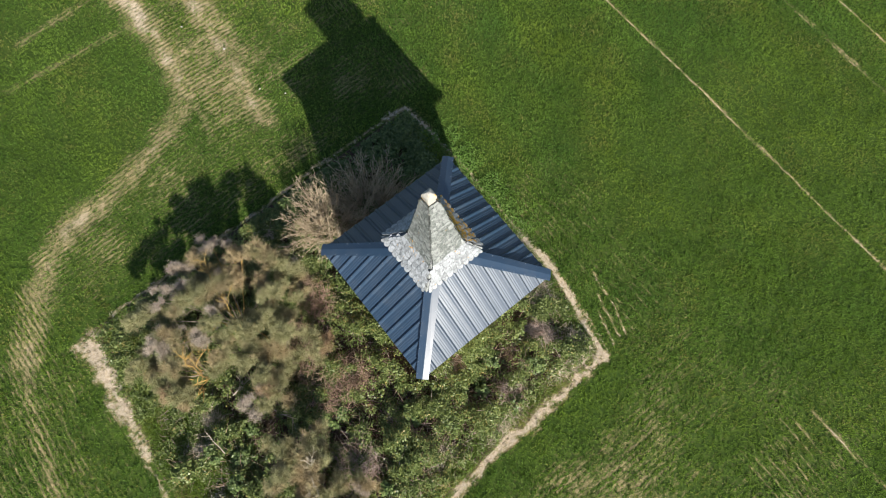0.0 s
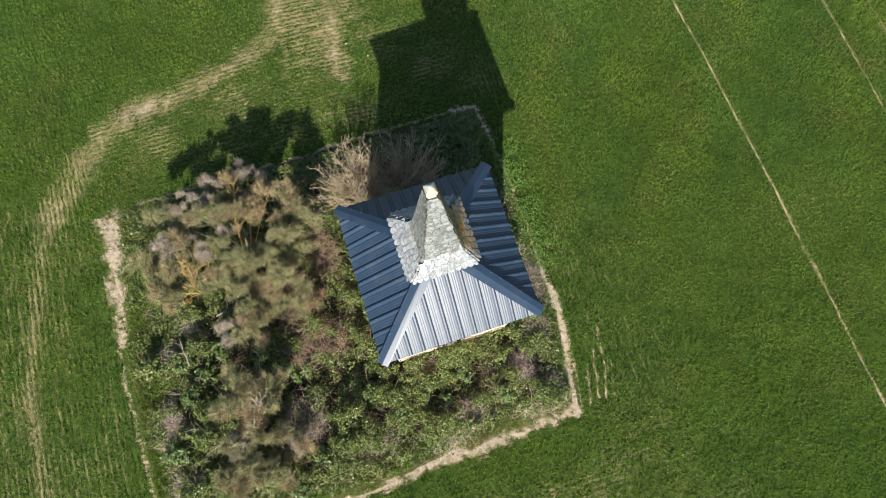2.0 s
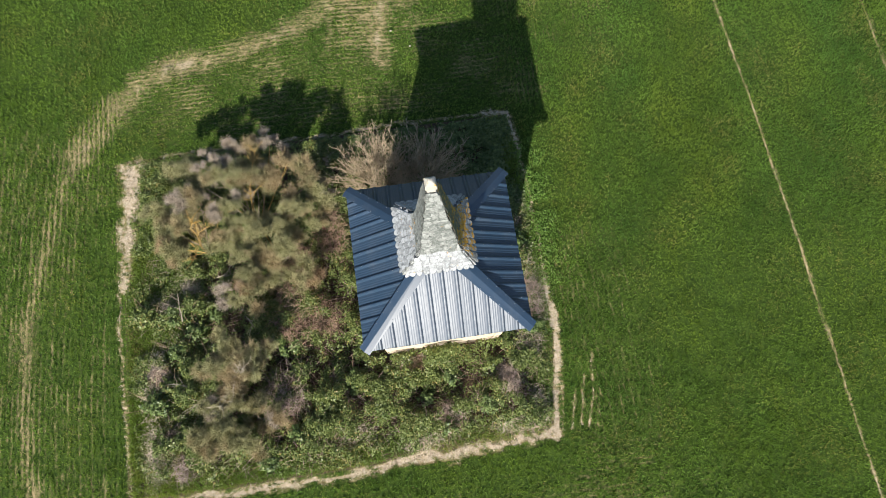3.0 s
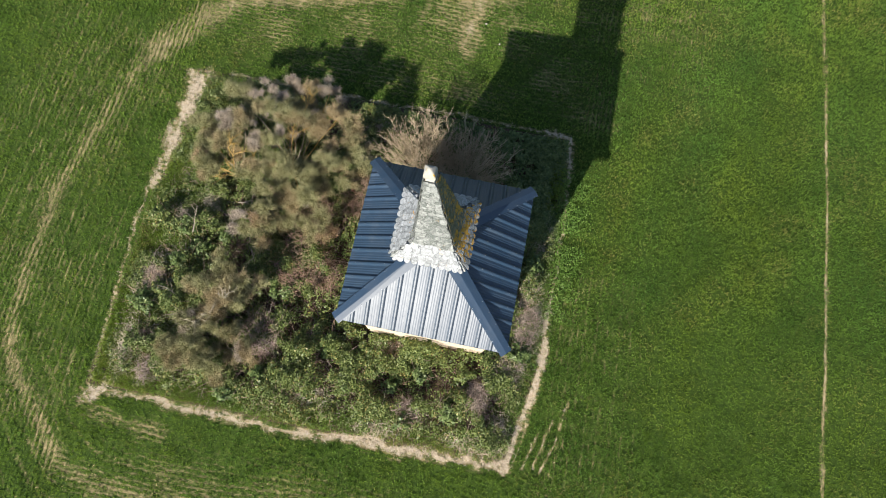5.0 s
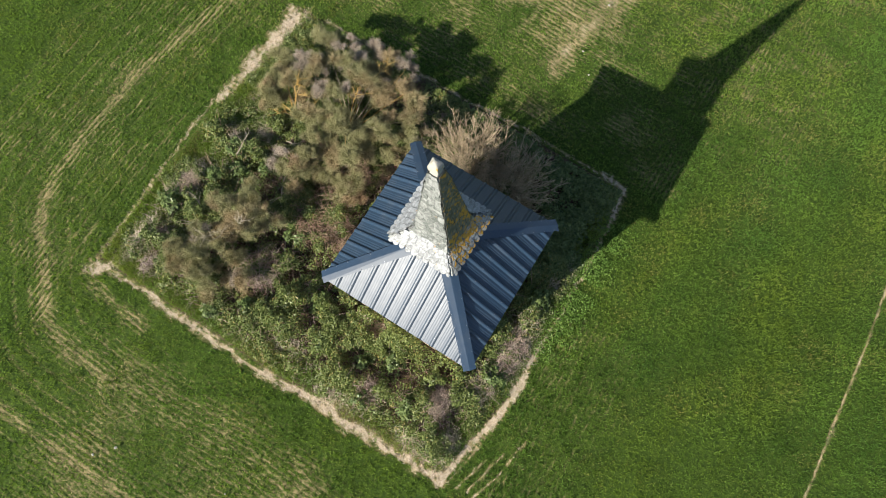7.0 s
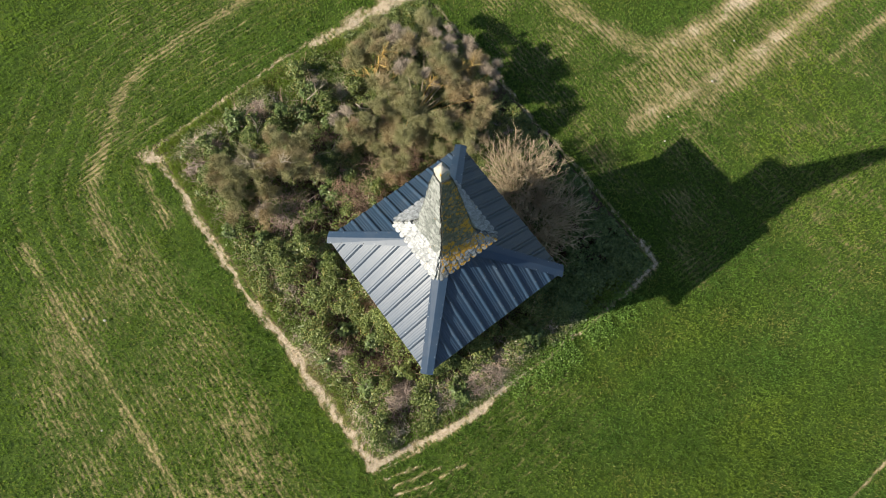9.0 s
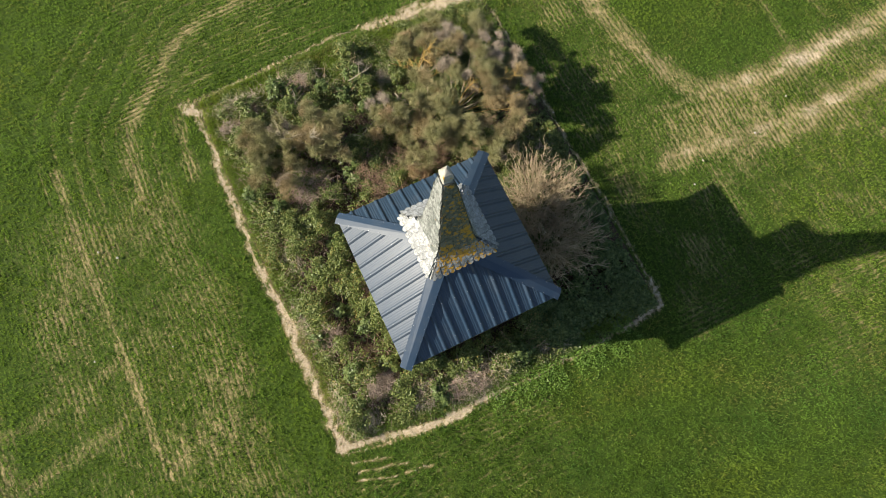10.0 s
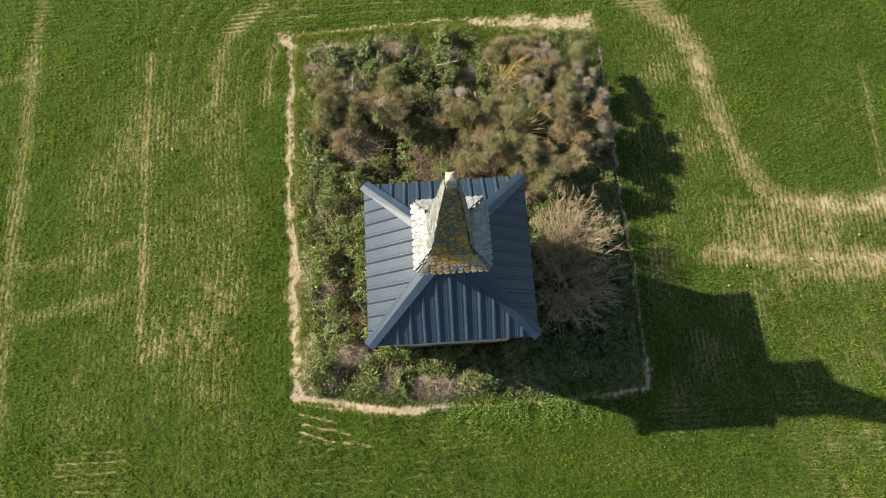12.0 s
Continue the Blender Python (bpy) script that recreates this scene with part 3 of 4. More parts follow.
def roof_sheet(u0, u1, m):
    """One ribbed panel between two lines across the slope."""
    stops = {u0, u1, -0.43, 0.43, 0.0}
    pan = RIB - 0.11
    for k in range(-7, 8):
        c = k * RIB
        stops.update((c - 0.055, c - 0.017, c, c + 0.017, c + 0.055))
        stops.update(c + 0.055 + pan * j / 4 + d for j in (1, 2, 3) for d in (-0.009, -0.003, 0.003, 0.009))
    us = sorted(u for u in stops if u0 <= u <= u1)
    bm = bmesh.new()
    rows = []
    for u in us:
        d = (u / RIB) % 1 * RIB - 0.055
        crease = abs((d / pan * 4 + 0.5) % 1 - 0.5) * pan / 4
        h = profile(u) + (0.0028 if 0.1 * pan < d < 0.9 * pan and crease < 0.0031 else 0.0)
        top = min(HALF - abs(u), 1.57)
        line = []
        for s, dz in ((-0.02, -0.045), (-0.02, h), (max(top, 0.0), h), (max(top, 0.0), -0.045)):
            line.append(bm.verts.new((u, -HALF + s, EAVE + PITCH * s + dz)))
        rows.append(line)
    for a, b in zip(rows[:-1], rows[1:]):
        for i in range(3):
            bm.faces.new((a[i], b[i], b[i + 1], a[i + 1]))
        bm.faces.new((a[3], b[3], b[0], a[0]))
    bmesh.ops.recalc_face_normals(bm, faces=bm.faces)
    ob = part("roof_panel", bm, ROOF, tower, "blue-grey ribbed metal roof panel")
    ob.data.polygons.foreach_set("use_smooth", [True] * len(ob.data.polygons))
    ob.data.set_sharp_from_angle(angle=radians(24))
    ob.matrix_basis = m
    return ob


def build_roof():
    tilt = math.atan(PITCH)
    for m in TURNS:
        edges = [-1.995, -3 * RIB, 0.0, 3 * RIB, 1.995]
        sheets = []
        for a, b in zip(edges[:-1], edges[1:]):
            sheets.append((a, b, roof_sheet(a, b, m)))
        for k in range(-5, 6):
            u = k * RIB
            for s in (0.16, 0.9):
                if s < HALF - abs(u) - 0.25:
                    owner = [ob for a, b, ob in sheets if a <= u <= b][0]
                    piece("screw", screw_me, owner, pose(u + 0.0, -HALF + s, EAVE + PITCH * s + 0.057, math.degrees(tilt)))
    for m in TURNS:
        corner, top = Vector((-HALF - 0.02, -HALF - 0.02, EAVE - 0.01)), Vector((-0.43, -0.43, EAVE + PITCH * 1.57))
        d = (top - corner).normalized()
        n_a, n_b = Vector((0, -PITCH, 1)).normalized(), Vector((-PITCH, 0, 1)).normalized()
        side_a, side_b = d.cross(n_a).normalized(), n_b.cross(d).normalized()
        lift = Vector((0, 0, 0.064))
        bm = bmesh.new()
        lines = []
        for p, w in ((corner, 0.15), (top, 0.185)):
            pts = [p + lift + side_a * w - n_a * 0.023, p + lift + side_a * w + n_a * 0.028, p + lift + side_a * 0.008 - Vector((0, 0, 0.008)),
                   p + lift + side_b * 0.008 - Vector((0, 0, 0.008)), p + lift + side_b * w + n_b * 0.028, p + lift + side_b * w - n_b * 0.023]
            lines.append([bm.verts.new(q) for q in pts])
        for i in range(5):
            bm.faces.new((lines[0][i], lines[0][i + 1], lines[1][i + 1], lines[1][i]))
        front = [bm.verts.new(v.co + Vector((0, 0, -0.05))) for v in lines[0]]
        for i in range(5):
            bm.faces.new((front[i], front[i + 1], lines[0][i + 1], lines[0][i]))
        bmesh.ops.recalc_face_normals(bm, faces=bm.faces)
        cap = part("hip_cap", bm, CAPPING, tower, "folded blue-grey metal hip capping with screws")
        cap.matrix_basis = m
        length = (top - corner).length
        for i in range(6):
            f = (0.12 + i * 0.31) / length
            for side, nn in ((side_a, n_a), (side_b, n_b)):
                q = corner + (top - corner) * f + lift + side * (0.13 + 0.02 * f) + nn * 0.026
                piece("screw", screw_me, cap, Matrix.Translation(q) @ nn.to_track_quat("Z", "Y").to_matrix().to_4x4())


build_roof()


# ---- spire ----
def slate_mesh(name, width, length, mats, seed, cut=0, lean=0.0):
    """A round-tailed slate with a worn, darker rim; cut: the side (-1, 1) trimmed to run along a hip."""
    r = random.Random(seed)
    out = [(-width / 2, length), (-width / 2 * 1.02, length * 0.42)]
    for i in range(7):
        a = math.pi + math.pi * i / 6
        out.append((math.cos(a) * width / 2 * r.uniform(0.93, 1.03), length * 0.36 + math.sin(a) * length * 0.34 * r.uniform(0.93, 1.04)))
    out += [(width / 2 * 1.02, length * 0.42), (width / 2, length)]
    if cut:
        out = [(x - cut * lean * y if x * cut > 0 else x, y) for x, y in out]
    t, n = 0.014, len(out)
    inner = [(x * 0.87, y + (0.5 * length - y) * 0.10) for x, y in out]
    verts = [(x, y, t) for x, y in inner] + [(x, y, t - 0.003) for x, y in out] + [(x, y, 0) for x, y in out]
    faces = [tuple(range(n))]
    for k in (0, n):
        faces += [(i + k, i + n + k, (i + 1) % n + n + k, (i + 1) % n + k) for i in range(n)]
    me = mesh_of(name, verts, faces, mats[0])
    me.materials.append(mats[1])
    me.polygons.foreach_set("material_index", [0] + [1] * (len(faces) - 1))
    return me


# height, half width, and where the middle lies: the spire leans a little
LEVELS = [(6.38, 0.82, 0.055, 0.075), (6.74, 0.47, 0.03, 0.03), (6.97, 0.385, 0.03, 0.03), (9.20, 0.120, 0.03, 0.15)]
spire = part("spire", bmesh.new(), BARK, tower, "steep slate spire with a flared foot")
spire.data.materials[0] = SLATES["grey"][0]


def ring(z, h, x, y):
    return [Vector((x + a * h, y + b * h, z)) for a, b in ((-1, -1), (1, -1), (1, 1), (-1, 1))]


def build_spire():
    bm = bmesh.new()
    core = [(6.30, 0.70, 0.055, 0.075), (6.385, 0.79, 0.055, 0.075), (6.735, 0.445, 0.03, 0.03), (6.965, 0.35, 0.03, 0.03), (9.20, 0.10, 0.03, 0.15)]
    rings = [[bm.verts.new(p) for p in ring(*level)] for level in core]
    for a, b in zip(rings[:-1], rings[1:]):
        for i in range(4):
            bm.faces.new((a[i], a[(i + 1) % 4], b[(i + 1) % 4], b[i]))
    bm.faces.new(rings[0][::-1])
    bm.faces.new(rings[-1])
    bm.to_mesh(spire.data)
    bm.free()
    shapes = {m: [slate_mesh("slate", 0.138 - 0.006 * k, 0.22, SLATES[m], k) for k in range(4)] for m in SLATES}
    edge = {(m, lv, c): slate_mesh("slate", 0.134, 0.22, SLATES[m], 7, c, (0.68, 0.30, 0.12)[lv]) for m in SLATES for lv in (0, 1, 2) for c in (-1, 1)}
    r = random.Random(3)
    for face in range(4):
        foot, steep = (("gold", "dark"), ("white", "grey"), ("white", "grey"), ("white", "grey"))[face]
        rest_v, rest_f, rest_m = [], [], []
        for level, (lo, hi) in enumerate(zip(LEVELS[:-1], LEVELS[1:])):
            p, q = ring(*lo), ring(*hi)
            a, b, c, d = p[face], p[(face + 1) % 4], q[(face + 1) % 4], q[face]
            mid0, mid1 = (a + b) / 2, (c + d) / 2
            up = (mid1 - mid0)
            slope = up.length
            up.normalize()
            across = (b - a).normalized()
            normal = across.cross(up).normalized()
            step = 0.088 if level == 0 else 0.100
            rows = int(slope / step) + 1
            for row in range(rows):
                s = row * step - (0.03 if level == 0 else 0.04)
                f = max(0, s + 0.08) / slope
                half = (b - a).length / 2 * (1 - f) + (c - d).length / 2 * f
                count = max(2, round(2 * half / (0.140 if level == 0 else 0.145)))
                pitch = 2 * half / count
                for i in range(count + (row % 2)):
                    u = -half + pitch * (i + (0.0 if row % 2 else 0.5))
                    inset = pitch * 0.42
                    at_hip = -1 if u < -half + inset * 1.3 else (1 if u > half - inset * 1.3 else 0)
                    u = max(-half + inset, min(half - inset, u)) + (0 if at_hip else r.uniform(-0.012, 0.012))
                    base = mid0 + (mid1 - mid0) * (s / slope) + across * u + normal * (0.012 + r.uniform(0, 0.012))
                    turn = Matrix((across, up, normal)).transposed().to_4x4()
                    size = pitch / 0.122 * r.uniform(0.92, 1.10)
                    m = Matrix.Translation(base) @ turn @ pose(0, 0, 0, (-9 + 1.4 * row if level == 0 else -4.5) + r.uniform(-2.5, 2), r.uniform(-4, 4), r.uniform(-6, 6)) @ Matrix.Diagonal((size, r.uniform(0.9, 1.05), 1, 1))
                    kind = foot if level == 0 else steep
                    me = edge[kind, level, at_hip] if at_hip else r.choice(shapes[kind])
                    if level == 0:
                        piece("slate", me, spire, m)
                    else:
                        k = len(rest_v)
                        rest_v += [m @ v.co for v in me.vertices]
                        rest_f += [tuple(j + k for j in poly.vertices) for poly in me.polygons]
                        rest_m += [poly.material_index for poly in me.polygons]
        me = mesh_of("slate_course", rest_v, rest_f, SLATES[steep][0])
        me.materials.append(SLATES[steep][1])
        me.polygons.foreach_set("material_index", rest_m)
        tagged(piece("slate_course", me, spire), "small overlapping grey slates near the top", kind="stuff")
    # stone finial
    bm = bmesh.new()
    outline = [(9.00, 0.150), (9.10, 0.140), (9.27, 0.098), (9.36, 0.078), (9.39, 0.078), (9.43, 0.102), (9.55, 0.098), (9.60, 0.080), (9.66, 0.018)]
    last = None
    for z, h in outline:
        dx, dy = 0.03, 0.15 + (z - 9.2) * 0.06
        now = []
        for a, b in ((-1, -0.86), (-0.86, -1), (0.86, -1), (1, -0.86), (1, 0.86), (0.86, 1), (-0.86, 1), (-1, 0.86)):
            now.append(bm.verts.new((dx + a * h + r.uniform(-0.008, 0.008), dy + b * h + r.uniform(-0.008, 0.008), z + r.uniform(-0.01, 0.01))))
        if last:
            for i in range(8):
                bm.faces.new((last[i], last[(i + 1) % 8], now[(i + 1) % 8], now[i]))
        last = now
    bm.faces.new(last)
    part("finial", bm, STONE, tower, "weathered pale stone finial with orange lichen")


build_spire()


# ---- plants in the plot ----
class Twigs:
    """Collects tapered twigs as three-sided tubes and thin blades."""

    def __init__(self):
        self.tris = []
        self.verts, self.faces = [], []

    def tube(self, pts, r0, r1):
        n = len(pts)
        k = len(self.verts)
        for i, p in enumerate(pts):
            d = (pts[min(i + 1, n - 1)] - pts[max(i - 1, 0)]).normalized()
            a = d.orthogonal().normalized()
            b = d.cross(a)
            r = r0 + (r1 - r0) * i / (n - 1)
            for j in range(3):
                t = j * 2.0944
                self.verts.append(p + (a * math.cos(t) + b * math.sin(t)) * r)
        for i in range(n - 1):
            for j in range(3):
                p, q = k + i * 3 + j, k + i * 3 + (j + 1) % 3
                self.faces.append((p, q, q + 3, p + 3))

    def mesh(self, name, mat):
        return mesh_of(name, self.verts, self.faces, mat)


def bend(r, start, way, length, steps, wander, lift=0.0):
    pts, p, d = [start.copy()], start.copy(), way.normalized()
    for _ in range(steps):
        d = (d + Vector((r.uniform(-1, 1), r.uniform(-1, 1), r.uniform(-1, 1) + lift)) * wander).normalized()
        p = p + d * (length / steps)
        pts.append(p.copy())
    return pts


def tuft_mesh(name, radius, count, mat, seed):
    """A loose ball of fine twigs that fan up and outward from a few stems."""
    g = np.random.default_rng(seed)
    stems = 26
    way = g.normal(0, 1, (stems, 3))
    way[:, 2] = np.abs(way[:, 2]) * 0.9 + 0.15
    way /= np.linalg.norm(way, axis=1)[:, None]
    reach = radius * g.uniform(0.35, 0.85, stems)
    end = way * reach[:, None]
    k = g.integers(0, stems, count)
    f = g.uniform(0.35, 1.0, count)[:, None]
    root = end[k] * f + g.normal(0, 0.03, (count, 3))
    out = way[k] + g.normal(0, 0.75, (count, 3)) + np.array([0, 0, 0.25])
    out /= np.linalg.norm(out, axis=1)[:, None]
    length = g.uniform(0.06, 0.22, count) * radius / 0.3
    tip = root + out * length[:, None]
    side = np.cross(out, g.normal(0, 1, (count, 3)))
    side /= np.linalg.norm(side, axis=1)[:, None]
    side *= g.uniform(0.0022, 0.0048, count)[:, None]
    stem_side = np.cross(way, g.normal(0, 1, (stems, 3)))
    stem_side *= 0.006 / np.linalg.norm(stem_side, axis=1)[:, None]
    low = np.zeros((stems, 3)) - np.array([0, 0, 0.25])
    stem = np.stack([low - stem_side, low + stem_side, end], 1)
    return fast_mesh(name, np.concatenate([stem, np.stack([root - side, root + side, tip], 1)]), 3, mat)


TUFTS = [tuft_mesh("twig_tuft", 0.32, 1300, BROOM, 11), tuft_mesh("twig_tuft", 0.28, 1150, BROOM, 12), tuft_mesh("twig_tuft", 0.36, 1450, BROOM, 13)]
TUFTS_GREY = [tuft_mesh("withered_tuft", 0.30, 950, BROOM_GREY, 14), tuft_mesh("withered_tuft", 0.25, 800, BROOM_GREY, 16)]
TUFTS_RUST = [tuft_mesh("rusty_tuft", 0.32, 1050, BROOM_RUST, 15)]


def broom(name, base, tufts, label, seed, yellow=(), bare=(), bare_mat=None):
    """A broom shrub: limbs from the base to each tuft of twigs. tufts: x, y, z of the middle, size, kind."""
    r = random.Random(seed)
    ob = holder(name, base, label, "shrub", "broom shrubs in the plot")
    o = Vector(base)
    for x, y, z in bare:
        end = Vector((x, y, z)) - o
        w = Twigs()
        pts = [end * t + Vector((r.uniform(-0.05, 0.05), r.uniform(-0.05, 0.05), 0.5 * end.z * math.sin(math.pi * t) * 0.6)) for t in (0, 0.2, 0.4, 0.6, 0.8, 1.0)]
        w.tube(pts, 0.021, 0.008)
        for _ in range(9):
            k = r.randrange(2, 6)
            fork = bend(r, pts[k], (pts[k] - pts[k - 1]).normalized() + Vector((r.uniform(-1, 1), r.uniform(-1, 1), 0.3)), r.uniform(0.2, 0.5), 4, 0.3)
            w.tube(fork, 0.011, 0.005)
            w.tube(bend(r, fork[2], Vector((r.uniform(-1, 1), r.uniform(-1, 1), 0.4)), r.uniform(0.12, 0.3), 3, 0.3), 0.007, 0.003)
        piece("bare_limb", w.mesh("bare_limb", bare_mat), ob, label="bare forked limb")
    for i, (x, y, z, size, kind) in enumerate(tufts):
        end = Vector((x, y, z)) - o
        start = Vector((r.uniform(-0.15, 0.15), r.uniform(-0.15, 0.15), 0))
        knee = start.lerp(end, 0.45) + Vector((r.uniform(-0.2, 0.2), r.uniform(-0.2, 0.2), 0.1 - 0.2 * end.z))
        pts = []
        for j in range(7):
            t = j / 6
            pts.append(start * (1 - t) ** 2 + knee * 2 * t * (1 - t) + (end - Vector((0, 0, 0.3))) * t * t + Vector((r.uniform(-0.03, 0.03), r.uniform(-0.03, 0.03), 0)))
        w = Twigs()
        w.tube(pts, 0.027, 0.010)
        for _ in range(5):
            k = r.randrange(3, 7)
            w.tube(bend(r, pts[k], Vector((r.uniform(-1, 1), r.uniform(-1, 1), 0.8)), r.uniform(0.25, 0.5), 4, 0.3), 0.011, 0.004)
        piece("limb", w.mesh("limb", LICHEN_BARK if i in yellow else BARK), ob)
        own = {"g": TUFTS_GREY, "r": TUFTS_RUST + TUFTS}.get(kind, TUFTS)
        for j in range(8):
            a, t = r.uniform(0, 2 * math.pi), (0 if j == 0 else r.uniform(0.2, 0.56) * size)
            q = end + Vector((math.cos(a) * t, math.sin(a) * t, -0.12 - 0.9 * t * t - (r.uniform(0.1, 0.5) if j > 3 else 0)))
            shape = r.choice(own if r.random() < 0.9 else TUFTS + TUFTS_GREY)
            k = size * r.uniform(0.66, 1.12)
            piece("twig_tuft", shape, ob, Matrix.Translation(q) @ pose(0, 0, 0, r.uniform(-25, 25), r.uniform(-25, 25), r.uniform(0, 360)) @ Matrix.Diagonal((k, k, k * r.uniform(0.85, 1.15), 1)))
    return ob


def bare_shrub(name, base, seed):
    r = random.Random(seed)
    ob = holder(name, base, "leafless tan shrub with many fanned thin stems", "shrub")
    for s in range(100):
        a = r.uniform(0, 2 * math.pi)
        out = r.uniform(0.05, 1.05)
        way = Vector((math.cos(a) * out * 1.15, math.sin(a) * out * 1.15, 1.0))
        pts = bend(r, Vector((math.cos(a) * 0.2, math.sin(a) * 0.2, 0)), way, r.uniform(1.4, 2.3), 7, 0.17, 0.16)
        w = Twigs()
        w.tube(pts, 0.012, 0.005)
        for _ in range(12):
            k = r.randrange(2, 7)
            side = bend(r, pts[k], (pts[k] - pts[k - 1]).normalized() + Vector((r.uniform(-1, 1), r.uniform(-1, 1), r.uniform(-0.2, 0.9))) * 0.8, r.uniform(0.2, 0.5), 4, 0.32, 0.12)
            w.tube(side, 0.0065, 0.003)
            for _ in range(3):
                j = r.randrange(1, 4)
                w.tube(bend(r, side[j], (side[j] - side[j - 1]).normalized() + Vector((r.uniform(-1, 1), r.uniform(-1, 1), r.uniform(-0.3, 0.8))) * 0.7, r.uniform(0.1, 0.28), 2, 0.3), 0.0048, 0.0025)
        piece("stem", w.mesh("stem", BARE_TWIG), ob)
    return ob


def cane_tangle(name, place, spread, height, count, mat, label, seed):
    """A dry heap of arching canes."""
    r = random.Random(seed)
    w = Twigs()
    for _ in range(int(count * 2.4)):
        a, t = r.uniform(0, 2 * math.pi), math.sqrt(r.random())
        p = Vector((math.cos(a) * t * spread[0], math.sin(a) * t * spread[1], r.uniform(0.0, height * 0.7)))
        b = r.uniform(0, 2 * math.pi)
        way = Vector((math.cos(b), math.sin(b), r.uniform(-0.1, 1.0)))
        pts, d = [p.copy()], way.normalized()
        length = r.uniform(0.15, 0.5)
        for _ in range(5):
            d = (d + Vector((r.uniform(-0.2, 0.2), r.uniform(-0.2, 0.2), -0.28))).normalized()
            p = p + d * length / 5
            p.z = max(p.z, 0.01)
            pts.append(p.copy())
        w.tube(pts, 0.0045, 0.002)
    ob = new(name, w.mesh(name, mat))
    ob.location = place
    return tagged(ob, label, "dry brambles", "dry bramble heaps")


HUMMOCKS = [(random.uniform(-4.6, 5.6), random.uniform(-3.2, 9.3), random.uniform(0.2, 0.52), random.uniform(0.25, 0.75)) for _ in range(300)]


def hummock(x, y):
    """Rounded heaps of the thicket."""
    h = np.zeros(np.shape(x))
    x, y = x + (N_SMALL(x + 2, y) - 0.5) * 0.6 + (N_FINE(x, y) - 0.5) * 0.2, y + (N_SMALL(y + 5, x) - 0.5) * 0.6 + (N_FINE(y, x) - 0.5) * 0.2
    for hx, hy, r, z in HUMMOCKS:
        h = np.maximum(h, z * np.sqrt(np.clip(1 - ((x - hx) ** 2 + (y - hy) ** 2) / (r * r), 0, 1)))
    return h


def cover(x, y):
    """Height of the undergrowth inside the plot."""
    edge = np.minimum(np.minimum(x + 4.75, 5.75 - x), np.minimum(y + 3.25 + 0.06 * x, 9.4 - y))
    rise = np.clip(edge / 0.9, 0, 1) ** 0.7
    west = np.clip((1.9 - x) / 1.2, 0, 1)
    h = 0.08 + west * 0.25 * N_MID(x, y) + (1 - west) * 0.10 * N_MID(x, y) + (0.3 + 0.7 * west) * hummock(x, y)
    by_wall = 0.5 * np.exp(-((x + 2.02) / 0.22) ** 2) * (np.abs(y) < 1.9) * (0.5 + N_SMALL(x, y))
    return (h + by_wall) * rise * np.clip(0.55 + (9.0 - y) / 6, 0.25, 1)


def leaves(name, x, y, z, size, mat, label, category, flat=0.55):
    """Folded four-cornered leaves as one mesh."""
    n = len(x)
    a = rng.random(n) * 2 * np.pi
    normal = np.stack([rng.normal(0, flat, n), rng.normal(0, flat, n), np.ones(n)], 1)
    normal /= np.linalg.norm(normal, axis=1)[:, None]
    d = np.stack([np.cos(a), np.sin(a), np.zeros(n)], 1)
    d -= normal * (d * normal).sum(1)[:, None]
    d /= np.linalg.norm(d, axis=1)[:, None]
    s = np.cross(normal, d)
    c = np.stack([x, y, z], 1)
    k = size[:, None]
    up = normal * k * 0.14
    base, tip = c - d * k * 0.55, c + d * k * 0.6 - up
    left, right = c + s * k * 0.42 + up, c - s * k * 0.42 + up
    me = fast_mesh(name, np.stack([base, right, tip, left], 1), 4, mat)
    return tagged(new(name, me), label, category, kind="stuff")


def clear_of_tower(x, y):
    return (np.abs(x) > 1.8) | (np.abs(y) > 1.8)


